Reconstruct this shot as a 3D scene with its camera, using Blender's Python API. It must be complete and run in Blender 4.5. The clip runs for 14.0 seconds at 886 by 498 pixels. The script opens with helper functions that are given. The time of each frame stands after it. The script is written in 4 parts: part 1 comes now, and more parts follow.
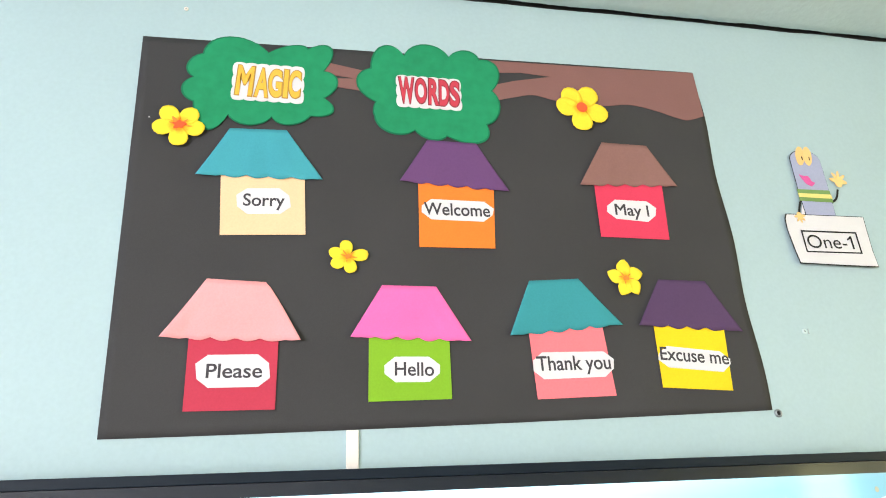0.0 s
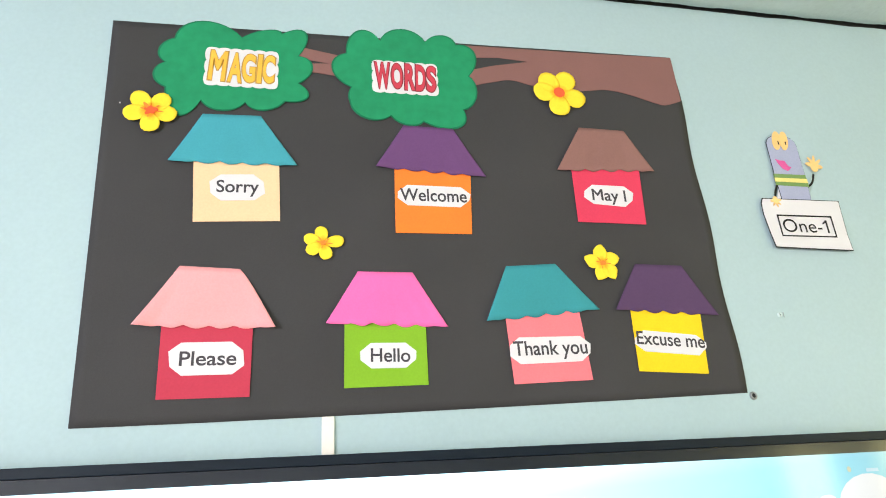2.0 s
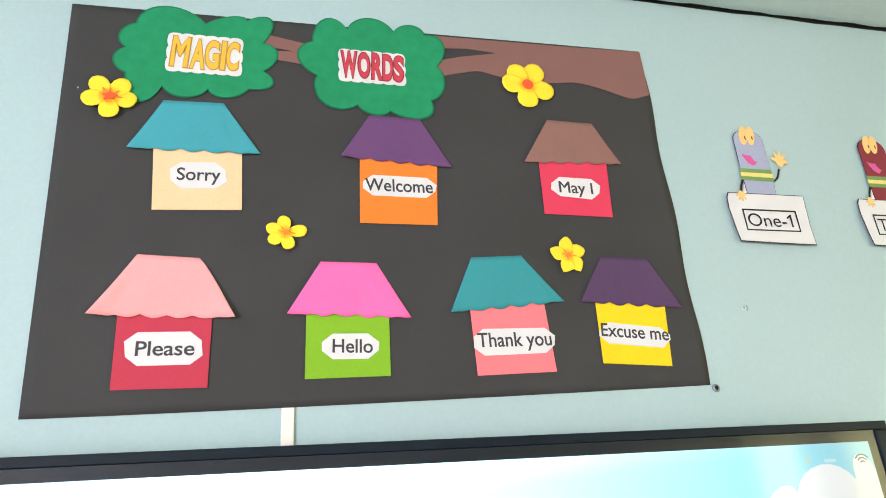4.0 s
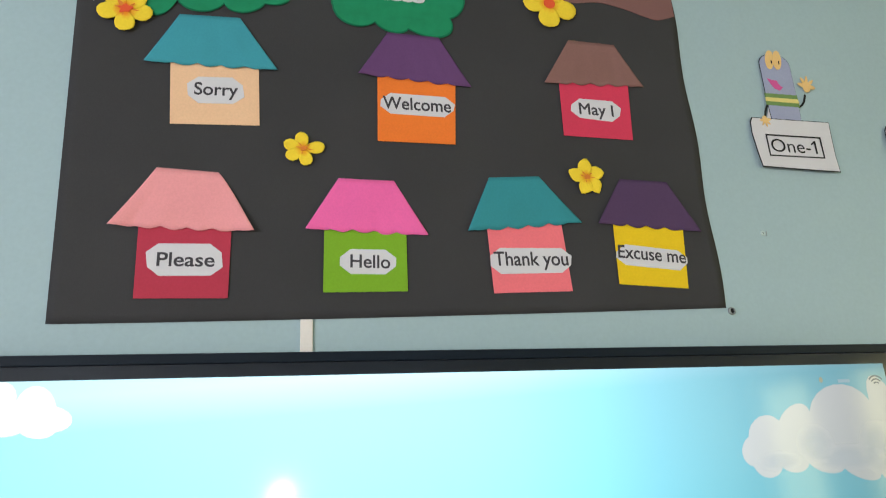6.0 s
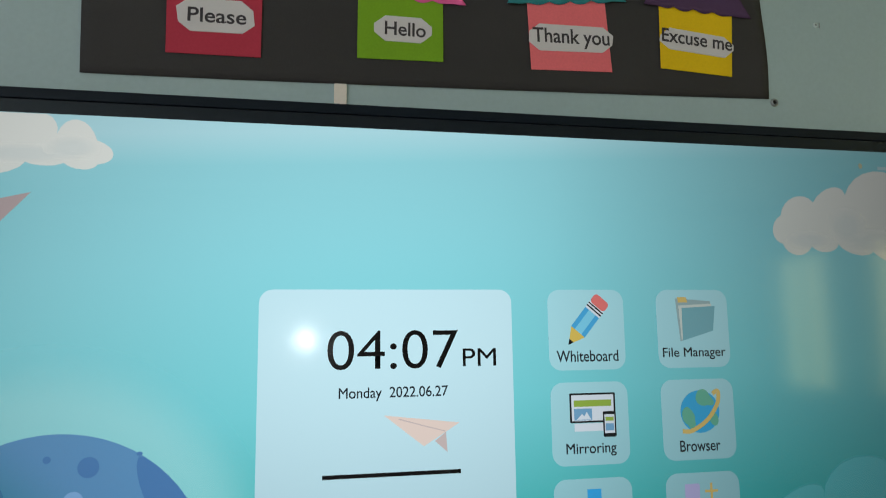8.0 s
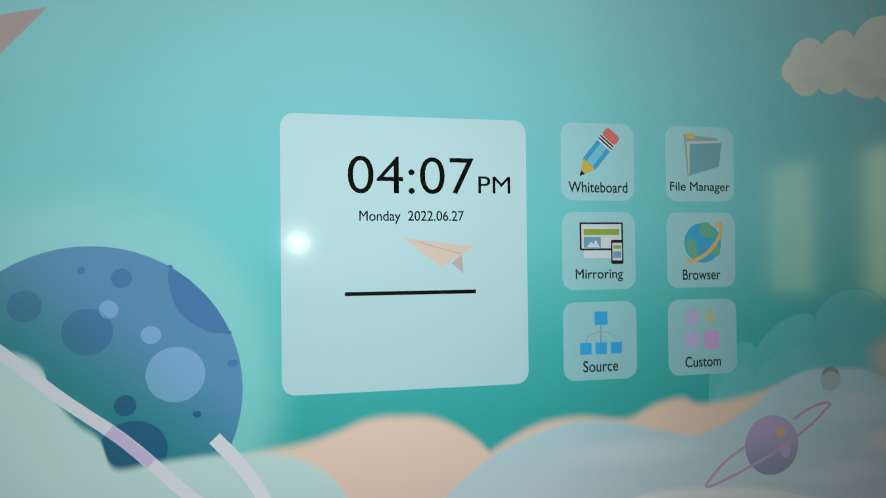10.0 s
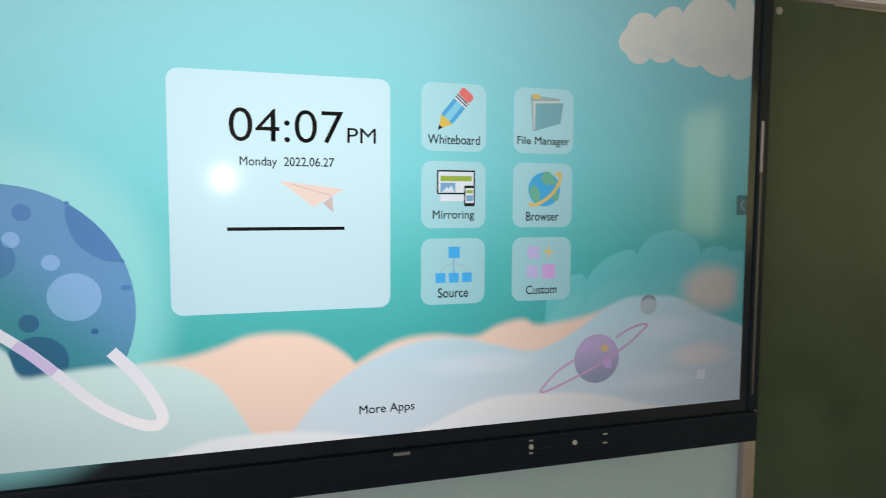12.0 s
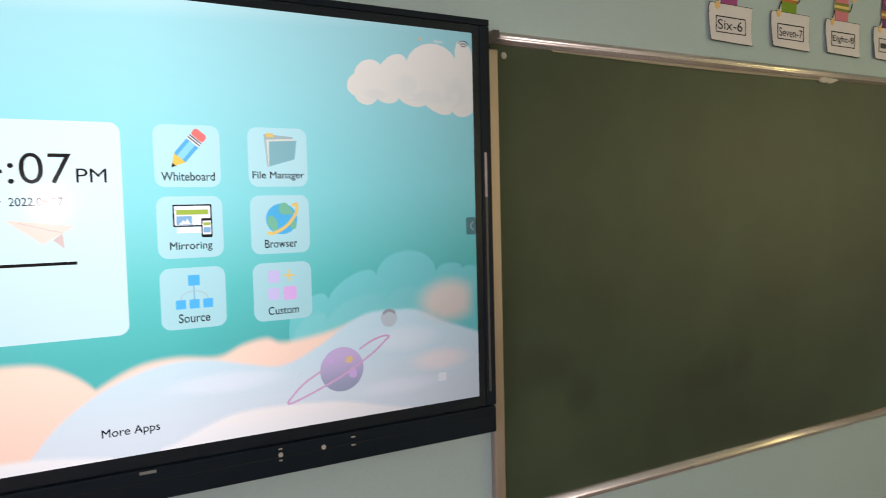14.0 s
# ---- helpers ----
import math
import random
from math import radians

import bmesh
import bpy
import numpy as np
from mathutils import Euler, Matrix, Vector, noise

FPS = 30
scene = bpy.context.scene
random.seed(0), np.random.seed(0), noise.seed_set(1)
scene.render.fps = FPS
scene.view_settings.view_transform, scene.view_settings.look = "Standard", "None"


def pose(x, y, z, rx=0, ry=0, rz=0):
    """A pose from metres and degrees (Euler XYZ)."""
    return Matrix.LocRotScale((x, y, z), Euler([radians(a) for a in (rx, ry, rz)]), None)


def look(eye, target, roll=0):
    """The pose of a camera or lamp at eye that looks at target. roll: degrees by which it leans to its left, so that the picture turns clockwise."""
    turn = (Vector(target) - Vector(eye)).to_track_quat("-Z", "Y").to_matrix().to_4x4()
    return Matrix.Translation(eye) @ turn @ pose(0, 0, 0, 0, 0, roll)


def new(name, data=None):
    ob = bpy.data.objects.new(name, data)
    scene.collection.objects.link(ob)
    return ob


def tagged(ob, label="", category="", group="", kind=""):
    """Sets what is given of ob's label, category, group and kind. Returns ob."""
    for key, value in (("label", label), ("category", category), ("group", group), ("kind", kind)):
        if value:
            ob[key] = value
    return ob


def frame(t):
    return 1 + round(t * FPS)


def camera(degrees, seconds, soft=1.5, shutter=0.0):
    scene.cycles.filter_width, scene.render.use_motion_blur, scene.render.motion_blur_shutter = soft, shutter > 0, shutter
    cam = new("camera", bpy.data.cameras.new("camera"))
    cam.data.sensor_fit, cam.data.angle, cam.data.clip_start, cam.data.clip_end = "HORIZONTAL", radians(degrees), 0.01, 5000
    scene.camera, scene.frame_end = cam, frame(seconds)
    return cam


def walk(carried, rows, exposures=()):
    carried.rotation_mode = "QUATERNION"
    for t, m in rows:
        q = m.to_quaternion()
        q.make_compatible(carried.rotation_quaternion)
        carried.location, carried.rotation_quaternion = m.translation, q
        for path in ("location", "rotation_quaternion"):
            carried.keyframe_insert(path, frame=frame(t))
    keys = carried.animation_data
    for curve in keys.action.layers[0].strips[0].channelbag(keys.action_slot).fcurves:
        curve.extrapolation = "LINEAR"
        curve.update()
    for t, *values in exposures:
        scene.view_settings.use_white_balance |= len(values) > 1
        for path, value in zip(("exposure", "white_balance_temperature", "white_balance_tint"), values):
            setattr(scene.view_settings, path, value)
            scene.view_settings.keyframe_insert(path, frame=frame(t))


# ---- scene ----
cam = camera(66.0, 14.0, soft=1.0, shutter=0.25)
PATH = [
    (0, (-0.333, -1.243, 1.801), (0.046, 0.557, 2.586), -3.1),
    (0.5, (-0.334, -1.239, 1.799), (0.049, 0.567, 2.567), -3.3),
    (1, (-0.332, -1.238, 1.797), (0.06, 0.564, 2.571), -3.5),
    (1.5, (-0.325, -1.239, 1.798), (0.077, 0.567, 2.556), -3.6),
    (2, (-0.31, -1.238, 1.793), (0.106, 0.566, 2.551), -3.9),
    (2.5, (-0.296, -1.24, 1.795), (0.148, 0.556, 2.555), -4.0),
    (3, (-0.278, -1.238, 1.79), (0.183, 0.557, 2.542), -4.2),
    (3.2, (-0.276, -1.237, 1.789), (0.192, 0.556, 2.54), -4.1),
    (5.5, (-0.277, -1.217, 1.75), (0.194, 0.603, 2.434), -3.9),
    (6, (-0.28, -1.208, 1.725), (0.152, 0.646, 2.338), -3.0),
    (6.5, (-0.275, -1.18, 1.669), (0.173, 0.696, 2.198), -3.0),
    (7, (-0.289, -1.169, 1.619), (0.1, 0.747, 2.039), -1.9),
    (7.5, (-0.291, -1.159, 1.581), (0.131, 0.761, 1.948), -1.9),
    (8, (-0.303, -1.15, 1.541), (0.083, 0.794, 1.81), -0.8),
    (8.5, (-0.312, -1.148, 1.531), (0.102, 0.797, 1.74), -0.7),
    (9, (-0.325, -1.149, 1.489), (0.083, 0.801, 1.668), -1.1),
    (9.2, (-0.33, -1.15, 1.465), (0.073, 0.803, 1.62), -1.1),
    (11.3, (-0.378, -1.235, 1.37), (0.121, 0.699, 1.263), -0.1),
    (11.5, (-0.355, -1.268, 1.376), (0.157, 0.663, 1.265), -0.1),
    (12, (-0.275, -1.361, 1.405), (0.32, 0.542, 1.254), 0.3),
    (12.5, (-0.216, -1.455, 1.371), (0.484, 0.416, 1.265), -0.6),
    (13, (-0.16, -1.533, 1.404), (0.574, 0.324, 1.298), -0.9),
    (13.5, (-0.114, -1.595, 1.417), (0.7, 0.231, 1.356), -1.3),
    (14, (-0.06, -1.611, 1.432), (0.869, 0.157, 1.319), -1.4),
]
EXPOSURES = [(0, 1.78, 6060, 16), (3.2, 1.67, 6060, 16), (5.5, 1.22, 6000, 16), (6, 0.86, 5940, 15), (6.5, 0.53, 6320, 24), (7, 0.04, 6310, 19), (7.5, -0.11, 6270, 15), (8.4, -0.25, 6200, 6), (9.2, -0.30, 6250, 2), (11.3, -0.12, 6470, 10), (12.5, 0.13, 6650, 18), (13.5, 0.2, 6720, 21), (14, 0.33, 6780, 24)]
walk(cam, [(t, look(eye, target, roll)) for t, eye, target, roll in PATH], EXPOSURES)

# ---- world, daylight and exposure ----
world = bpy.data.worlds.new("world")
scene.world = world
world.use_nodes = True
sky = world.node_tree.nodes.new("ShaderNodeTexSky")
sky.sky_type, sky.sun_disc = "NISHITA", False
sky.sun_elevation, sky.sun_rotation = radians(42), radians(200)
world.node_tree.nodes["Background"].inputs["Strength"].default_value = 0.1
world.node_tree.links.new(sky.outputs["Color"], world.node_tree.nodes["Background"].inputs["Color"])

ROOM_L, ROOM_R, ROOM_B, ROOM_H = -3.4, 4.8, -6.0, 3.0     # side walls, back wall, ceiling height
WIN_L = ((-2.5, -5.5),)                      # window openings in the side walls, along y
WIN_R = ((-1.7, -2.8), (-3.7, -4.5), (-5.05, -5.8))
WIN_Z = (0.95, 2.45)


def day_lamp(name, x, y0, y1, watts, colour, turn):
    """Daylight that comes in through one window opening."""
    lamp = bpy.data.lights.new(name, "AREA")
    lamp.shape, lamp.size, lamp.size_y = "RECTANGLE", abs(y1 - y0) - 0.1, WIN_Z[1] - WIN_Z[0] - 0.1
    lamp.energy, lamp.color = watts, colour
    ob = new(name, lamp)
    ob.matrix_world = pose(x, (y0 + y1) / 2, sum(WIN_Z) / 2, 90, 0, turn)


for y0, y1 in WIN_L:
    day_lamp("daylight", ROOM_L - 0.10, y0, y1, 118, (1.0, 0.98, 0.97), -90)
for y0, y1 in WIN_R:
    day_lamp("daylight", ROOM_R + 0.10, y0, y1, 20.0 * (y0 - y1), (0.96, 0.88, 0.32), 90)

# added lamp, unseen at the back: its glint in the display's glass stands in for a light carried with the camera
glint_lamp = bpy.data.lights.new("glint_lamp", "SPOT")
glint_lamp.energy, glint_lamp.shadow_soft_size, glint_lamp.color = 17, 0.022, (1.0, 0.98, 0.94)
glint_lamp.spot_size, glint_lamp.spot_blend = radians(40), 0.6
new("glint_lamp", glint_lamp).matrix_world = pose(-0.325, -5.7, 1.575, 90, 0, 0)

# ---- materials ----


def lin(r, g, b):
    """Linear colour from 0-255 display values."""
    return tuple(((c / 255 + 0.055) / 1.055) ** 2.4 if c > 10 else c / 255 / 12.92 for c in (r, g, b)) + (1.0,)


def base_material(name):
    m = bpy.data.materials.new(name)
    m.use_nodes = True
    return m, m.node_tree.nodes, m.node_tree.links, m.node_tree.nodes["Principled BSDF"]


def surface(name, colour, rough=0.85, vary=0.06, grain=400.0, broad=6.0, bump=0.1, depth=0.0004, metal=0.0, spec=0.4, stretch=(1, 1, 1), coat=0.0):
    """A surface with fine grain, broad patches and a little relief."""
    m, n, l, b = base_material(name)
    co = n.new("ShaderNodeTexCoord")
    mp = n.new("ShaderNodeMapping")
    mp.inputs["Scale"].default_value = stretch
    l.new(co.outputs["Object"], mp.inputs["Vector"])
    fine, wide = n.new("ShaderNodeTexNoise"), n.new("ShaderNodeTexNoise")
    fine.inputs["Scale"].default_value, fine.inputs["Detail"].default_value = grain, 4
    wide.inputs["Scale"].default_value, wide.inputs["Detail"].default_value = broad, 3
    add = n.new("ShaderNodeMath")
    add.operation = "ADD"
    for t in (fine, wide):
        l.new(mp.outputs["Vector"], t.inputs["Vector"])
    l.new(fine.outputs["Fac"], add.inputs[0])
    l.new(wide.outputs["Fac"], add.inputs[1])
    ramp = n.new("ShaderNodeMapRange")
    ramp.inputs["From Min"].default_value, ramp.inputs["From Max"].default_value = 0.6, 1.4
    ramp.inputs["To Min"].default_value, ramp.inputs["To Max"].default_value = 1 - vary, 1 + vary
    l.new(add.outputs[0], ramp.inputs["Value"])
    mul = n.new("ShaderNodeVectorMath")
    mul.operation = "SCALE"
    mul.inputs[0].default_value = colour[:3]
    l.new(ramp.outputs["Result"], mul.inputs["Scale"])
    l.new(mul.outputs["Vector"], b.inputs["Base Color"])
    rr = n.new("ShaderNodeMapRange")
    rr.inputs["To Min"].default_value, rr.inputs["To Max"].default_value = max(rough - 0.08, 0.03), min(rough + 0.08, 1)
    l.new(wide.outputs["Fac"], rr.inputs["Value"])
    l.new(rr.outputs["Result"], b.inputs["Roughness"])
    bp = n.new("ShaderNodeBump")
    bp.inputs["Strength"].default_value, bp.inputs["Distance"].default_value = bump, depth
    l.new(add.outputs[0], bp.inputs["Height"])
    l.new(bp.outputs["Normal"], b.inputs["Normal"])
    b.inputs["Metallic"].default_value, b.inputs["Specular IOR Level"].default_value, b.inputs["Coat Weight"].default_value = metal, spec, coat
    return m


def card_paper(name, colour, bump=0.35):
    """Coloured craft paper: fine fibres, faint creases and soft waves."""
    return surface(name, colour, 0.88, 0.07, 260, 9, bump, 0.0009, spec=0.25)


GLASS_TINT = 0.001     # straight through the display's cover glass


def lit(name, low, high=None, z0=0.0, z1=0.93, gain=1.0, side=0.0):
    """A lit area of the display: a glow in a colour that runs from low to high, under tinted cover glass that dims it
    where the view is slanted. Part of that slanted-view dimming is also put into the glow itself, as a fixed falloff
    along x.
    """
    m, n, l, b = base_material(name)
    b.inputs["Base Color"].default_value = (0.01, 0.01, 0.012, 1)
    b.inputs["Roughness"].default_value, b.inputs["Specular IOR Level"].default_value = 0.10, 0.0
    b.inputs["Coat Weight"].default_value, b.inputs["Coat Roughness"].default_value, b.inputs["Coat IOR"].default_value = 1.0, 0.10, 1.42
    b.inputs["Coat Tint"].default_value = (GLASS_TINT, GLASS_TINT, GLASS_TINT, 1)
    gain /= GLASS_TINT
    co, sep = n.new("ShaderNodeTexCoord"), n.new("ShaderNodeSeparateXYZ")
    # slanted-view dimming put into the glow: strength drops towards the right end
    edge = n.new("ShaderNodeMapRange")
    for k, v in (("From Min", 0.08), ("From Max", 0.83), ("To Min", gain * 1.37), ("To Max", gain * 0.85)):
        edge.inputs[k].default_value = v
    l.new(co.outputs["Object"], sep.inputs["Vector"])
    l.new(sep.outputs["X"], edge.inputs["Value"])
    # a weaker painted falloff of the glow towards the left end
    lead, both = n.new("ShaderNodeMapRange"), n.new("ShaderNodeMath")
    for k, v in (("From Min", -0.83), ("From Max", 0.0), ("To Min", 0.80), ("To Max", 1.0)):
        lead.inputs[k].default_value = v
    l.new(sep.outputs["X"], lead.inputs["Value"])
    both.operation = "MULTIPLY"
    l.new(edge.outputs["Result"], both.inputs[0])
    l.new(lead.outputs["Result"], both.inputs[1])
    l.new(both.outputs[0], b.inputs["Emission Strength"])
    if high is None:
        b.inputs["Emission Color"].default_value = low
        return m
    mr = n.new("ShaderNodeMapRange")
    mr.inputs["From Min"].default_value, mr.inputs["From Max"].default_value = z0, z1
    mr.interpolation_type = "SMOOTHSTEP"
    drift = n.new("ShaderNodeMath")
    drift.operation, drift.inputs[1].default_value = "MULTIPLY_ADD", side
    l.new(sep.outputs["X"], drift.inputs[0])
    l.new(sep.outputs["Z"], drift.inputs[2])
    l.new(drift.outputs[0], mr.inputs["Value"])
    mix = n.new("ShaderNodeMix")
    mix.data_type = "RGBA"
    mix.inputs["A"].default_value, mix.inputs["B"].default_value = low, high
    l.new(mr.outputs["Result"], mix.inputs["Factor"])
    l.new(mix.outputs["Result"], b.inputs["Emission Color"])
    return m


def soft(m, most=1.0):
    """Lets a lit colour fade out along the rim of its shape."""
    n, l, b = m.node_tree.nodes, m.node_tree.links, m.node_tree.nodes["Principled BSDF"]
    at, mr = n.new("ShaderNodeAttribute"), n.new("ShaderNodeMapRange")
    at.attribute_name = "fade"
    mr.interpolation_type, mr.inputs["To Max"].default_value = "SMOOTHSTEP", most
    l.new(at.outputs["Fac"], mr.inputs["Value"])
    l.new(mr.outputs["Result"], b.inputs["Alpha"])
    return m


def petal_paint(name, inner, reach):
    """Yellow petal paper, printed orange towards the flower's middle."""
    m = card_paper(name, (0.86, 0.62, 0.03))
    n, l, b = m.node_tree.nodes, m.node_tree.links, m.node_tree.nodes["Principled BSDF"]
    co, ln, mr, mix = n.new("ShaderNodeTexCoord"), n.new("ShaderNodeVectorMath"), n.new("ShaderNodeMapRange"), n.new("ShaderNodeMix")
    ns, ad = n.new("ShaderNodeTexNoise"), n.new("ShaderNodeMath")
    ns.inputs["Scale"].default_value, ad.operation, ad.inputs[1].default_value = 90, "MULTIPLY_ADD", reach * 0.8
    ln.operation, mix.data_type = "LENGTH", "RGBA"
    l.new(co.outputs["Object"], ln.inputs[0])
    l.new(co.outputs["Object"], ns.inputs["Vector"])
    l.new(ns.outputs["Fac"], ad.inputs[0])
    l.new(ln.outputs["Value"], ad.inputs[2])
    mr.inputs["From Min"].default_value, mr.inputs["From Max"].default_value = reach * 0.9, reach * 1.5
    l.new(ad.outputs[0], mr.inputs["Value"])
    old = b.inputs["Base Color"].links[0].from_socket
    mix.inputs["A"].default_value = inner
    l.new(old, mix.inputs["B"])
    l.new(mr.outputs["Result"], mix.inputs["Factor"])
    l.new(mix.outputs["Result"], b.inputs["Base Color"])
    return m


M_WALL = surface("mint_wall_paint", (0.364, 0.478, 0.502), 0.62, 0.05, 120, 1.3, 0.12, 0.0015, spec=0.4)
M_PLAIN = surface("cream_wall_paint", (0.74, 0.70, 0.66), 0.7, 0.05, 120, 1.3, 0.25, 0.0015)
M_CEIL = surface("mint_ceiling_plaster", (0.52, 0.62, 0.60), 0.8, 0.06, 60, 3, 0.5, 0.004)
M_FLOOR = surface("floor_tile", (0.32, 0.28, 0.27), 0.35, 0.12, 60, 2, 0.1, 0.0005)
M_BLACK_PAPER = surface("black_chart_paper", (0.0395, 0.0378, 0.0390), 0.8, 0.2, 700, 5, 0.5, 0.0006, spec=0.35)
M_WHITE_PAPER = surface("white_paper", (0.64, 0.62, 0.64), 0.8, 0.03, 300, 14, 0.2, 0.0006, spec=0.3)
M_INK = surface("grey_black_ink", (0.045, 0.040, 0.048), 0.7, 0.1, 500, 20, 0.1, 0.0002)
M_PLASTIC_WHITE = surface("white_plastic", (0.78, 0.72, 0.66), 0.45, 0.04, 200, 12, 0.1, 0.0003)
M_BEZEL = surface("black_metal_bezel", (0.006, 0.011, 0.018), 0.45, 0.15, 500, 8, 0.08, 0.0002, spec=0.14)
M_BEZEL_GLASS = surface("dark_glass_border", (0.008, 0.012, 0.019), 0.16, 0.1, 300, 8, 0.02, 0.0001, spec=0.32)
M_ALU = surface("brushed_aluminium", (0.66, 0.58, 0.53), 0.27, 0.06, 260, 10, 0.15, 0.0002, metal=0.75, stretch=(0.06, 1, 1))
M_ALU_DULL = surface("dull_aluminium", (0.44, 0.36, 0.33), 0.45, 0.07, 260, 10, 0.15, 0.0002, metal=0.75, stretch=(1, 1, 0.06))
M_BOARD = surface("green_chalkboard_enamel", (0.037, 0.057, 0.034), 0.50, 0.5, 900, 2.6, 0.12, 0.0002, spec=0.36)
M_CHALK_GREY = surface("grey_plastic", (0.42, 0.40, 0.37), 0.5, 0.06, 200, 12, 0.1, 0.0003)
M_TRIM_DARK = surface("dark_grey_trim", (0.075, 0.066, 0.072), 0.4, 0.15, 200, 6, 0.1, 0.0002)
M_TRIM = surface("grey_trim", (0.36, 0.31, 0.33), 0.45, 0.1, 200, 6, 0.1, 0.0002)
M_LIP = surface("worn_edge_strip", (0.30, 0.26, 0.20), 0.6, 0.15, 200, 8, 0.2, 0.0003)
M_DARK_HOLE = surface("dark_cavity", (0.012, 0.012, 0.012), 0.9, 0.1, 200, 12)
M_STEEL = surface("dull_steel", (0.32, 0.34, 0.34), 0.4, 0.1, 300, 20, 0.1, 0.0002, metal=0.8)
M_FRAME_WHITE = surface("window_frame_paint", (0.74, 0.74, 0.72), 0.5, 0.04, 120, 5)

PAPER = {k: card_paper("paper_" + k, c) for k, c in dict(
    teal=(0.055, 0.30, 0.36), sea=(0.04, 0.25, 0.28), purple=(0.13, 0.055, 0.155), dusk=(0.085, 0.045, 0.105),
    brown=(0.24, 0.122, 0.106), branch=(0.212, 0.104, 0.094), rose=(0.82, 0.33, 0.34),
    magenta=(0.85, 0.14, 0.39), cream=(0.82, 0.52, 0.31), orange=(0.84, 0.195, 0.025), crimson=(0.62, 0.045, 0.095),
    cherry=(0.46, 0.042, 0.075), leaf=(0.20, 0.40, 0.018), salmon=(0.85, 0.18, 0.205), yellow=(0.80, 0.54, 0.006),
    amber=(0.80, 0.42, 0.05), scarlet=(0.52, 0.050, 0.075), red_dot=(0.75, 0.10, 0.03), heart=(0.62, 0.10, 0.30),
    lilac=(0.34, 0.36, 0.50), maroon=(0.22, 0.035, 0.045), plum=(0.34, 0.07, 0.22), lime=(0.18, 0.32, 0.03),
    blush=(0.62, 0.20, 0.24), violet=(0.14, 0.05, 0.14), rim_green=(0.010, 0.150, 0.070), stripe_green=(0.17, 0.28, 0.09), stripe_yellow=(0.72, 0.60, 0.20),
    stripe_olive=(0.22, 0.22, 0.06), stripe_rust=(0.45, 0.17, 0.05), tan=(0.80, 0.52, 0.20), black=(0.02, 0.02, 0.02), edge=(0.42, 0.24, 0.05), stamen=(0.72, 0.22, 0.03)).items()}
M_FOLIAGE = surface("green_craft_paper", (0.016, 0.235, 0.102), 0.88, 0.16, 40, 7, 0.4, 0.0012, spec=0.25)
def smudged(m, spots, dark):
    """Wiped, darker smudges on a board: (x, z, radius) in the board's own metres, ragged by noise."""
    n, l, b = m.node_tree.nodes, m.node_tree.links, m.node_tree.nodes["Principled BSDF"]
    co, ns, last = n.new("ShaderNodeTexCoord"), n.new("ShaderNodeTexNoise"), None
    ns.inputs["Scale"].default_value, ns.inputs["Detail"].default_value = 9, 5
    l.new(co.outputs["Object"], ns.inputs["Vector"])
    for x, z, radius in spots:
        d, rag, mr = n.new("ShaderNodeVectorMath"), n.new("ShaderNodeMath"), n.new("ShaderNodeMapRange")
        d.operation, d.inputs[1].default_value = "DISTANCE", (x, -0.014, z)
        l.new(co.outputs["Object"], d.inputs[0])
        rag.operation, rag.inputs[1].default_value = "MULTIPLY_ADD", -radius * 1.4
        l.new(ns.outputs["Fac"], rag.inputs[0])
        l.new(d.outputs["Value"], rag.inputs[2])
        mr.interpolation_type = "SMOOTHSTEP"
        for k, v in (("From Min", -radius * 0.6), ("From Max", radius * 0.6), ("To Min", dark), ("To Max", 1.0)):
            mr.inputs[k].default_value = v
        l.new(rag.outputs[0], mr.inputs["Value"])
        if last:
            mul = n.new("ShaderNodeMath")
            mul.operation = "MULTIPLY"
            l.new(last, mul.inputs[0])
            l.new(mr.outputs["Result"], mul.inputs[1])
            last = mul.outputs[0]
        else:
            last = mr.outputs["Result"]
    scale = n.new("ShaderNodeVectorMath")
    scale.operation = "SCALE"
    l.new(b.inputs["Base Color"].links[0].from_socket, scale.inputs[0])
    l.new(last, scale.inputs["Scale"])
    l.new(scale.outputs["Vector"], b.inputs["Base Color"])


smudged(M_BOARD, ((-1.045, 0.42, 0.11), (-0.92, 0.31, 0.07), (-0.33, 0.315, 0.09), (-0.21, 0.33, 0.07), (-0.47, 0.30, 0.06)), 0.72)
M_PETAL = petal_paint("petal_paper", (0.80, 0.34, 0.01, 1), 0.023)
M_PETAL_SMALL = petal_paint("small_petal_paper", (0.80, 0.36, 0.01, 1), 0.015)
M_PETAL_RED = petal_paint("petal_paper_streaked", (0.80, 0.26, 0.01, 1), 0.021)

# ---- mesh helpers ----
from mathutils.geometry import tessellate_polygon

ORIGIN = {}
BACK = 0.006     # the face of the board wall along y


def thing(name, at, label, category, group="", kind="", back=BACK):
    """An Empty at the base of a thing, which carries its parts."""
    ob = new(name)
    ob.empty_display_size = 0.02
    ob.location = Vector(at) + Vector((0, back, 0))
    ORIGIN[ob] = Vector(at)
    return tagged(ob, label, category, group, kind)


def part(name, bm, material, parent=None, label="", smooth=False):
    """Links a bmesh, given in world places, as one mesh object under its parent."""
    at = ORIGIN.get(parent, Vector((0, 0, 0)))
    bmesh.ops.translate(bm, verts=bm.verts, vec=-at)
    bmesh.ops.recalc_face_normals(bm, faces=bm.faces)
    me = bpy.data.meshes.new(name)
    bm.to_mesh(me)
    bm.free()
    me.materials.append(material)
    if smooth:
        for f in me.polygons:
            f.use_smooth = True
    ob = new(name, me)
    if parent:
        ob.parent = parent
        ORIGIN[ob] = at
    if label:
        ob["label"] = label
    return ob


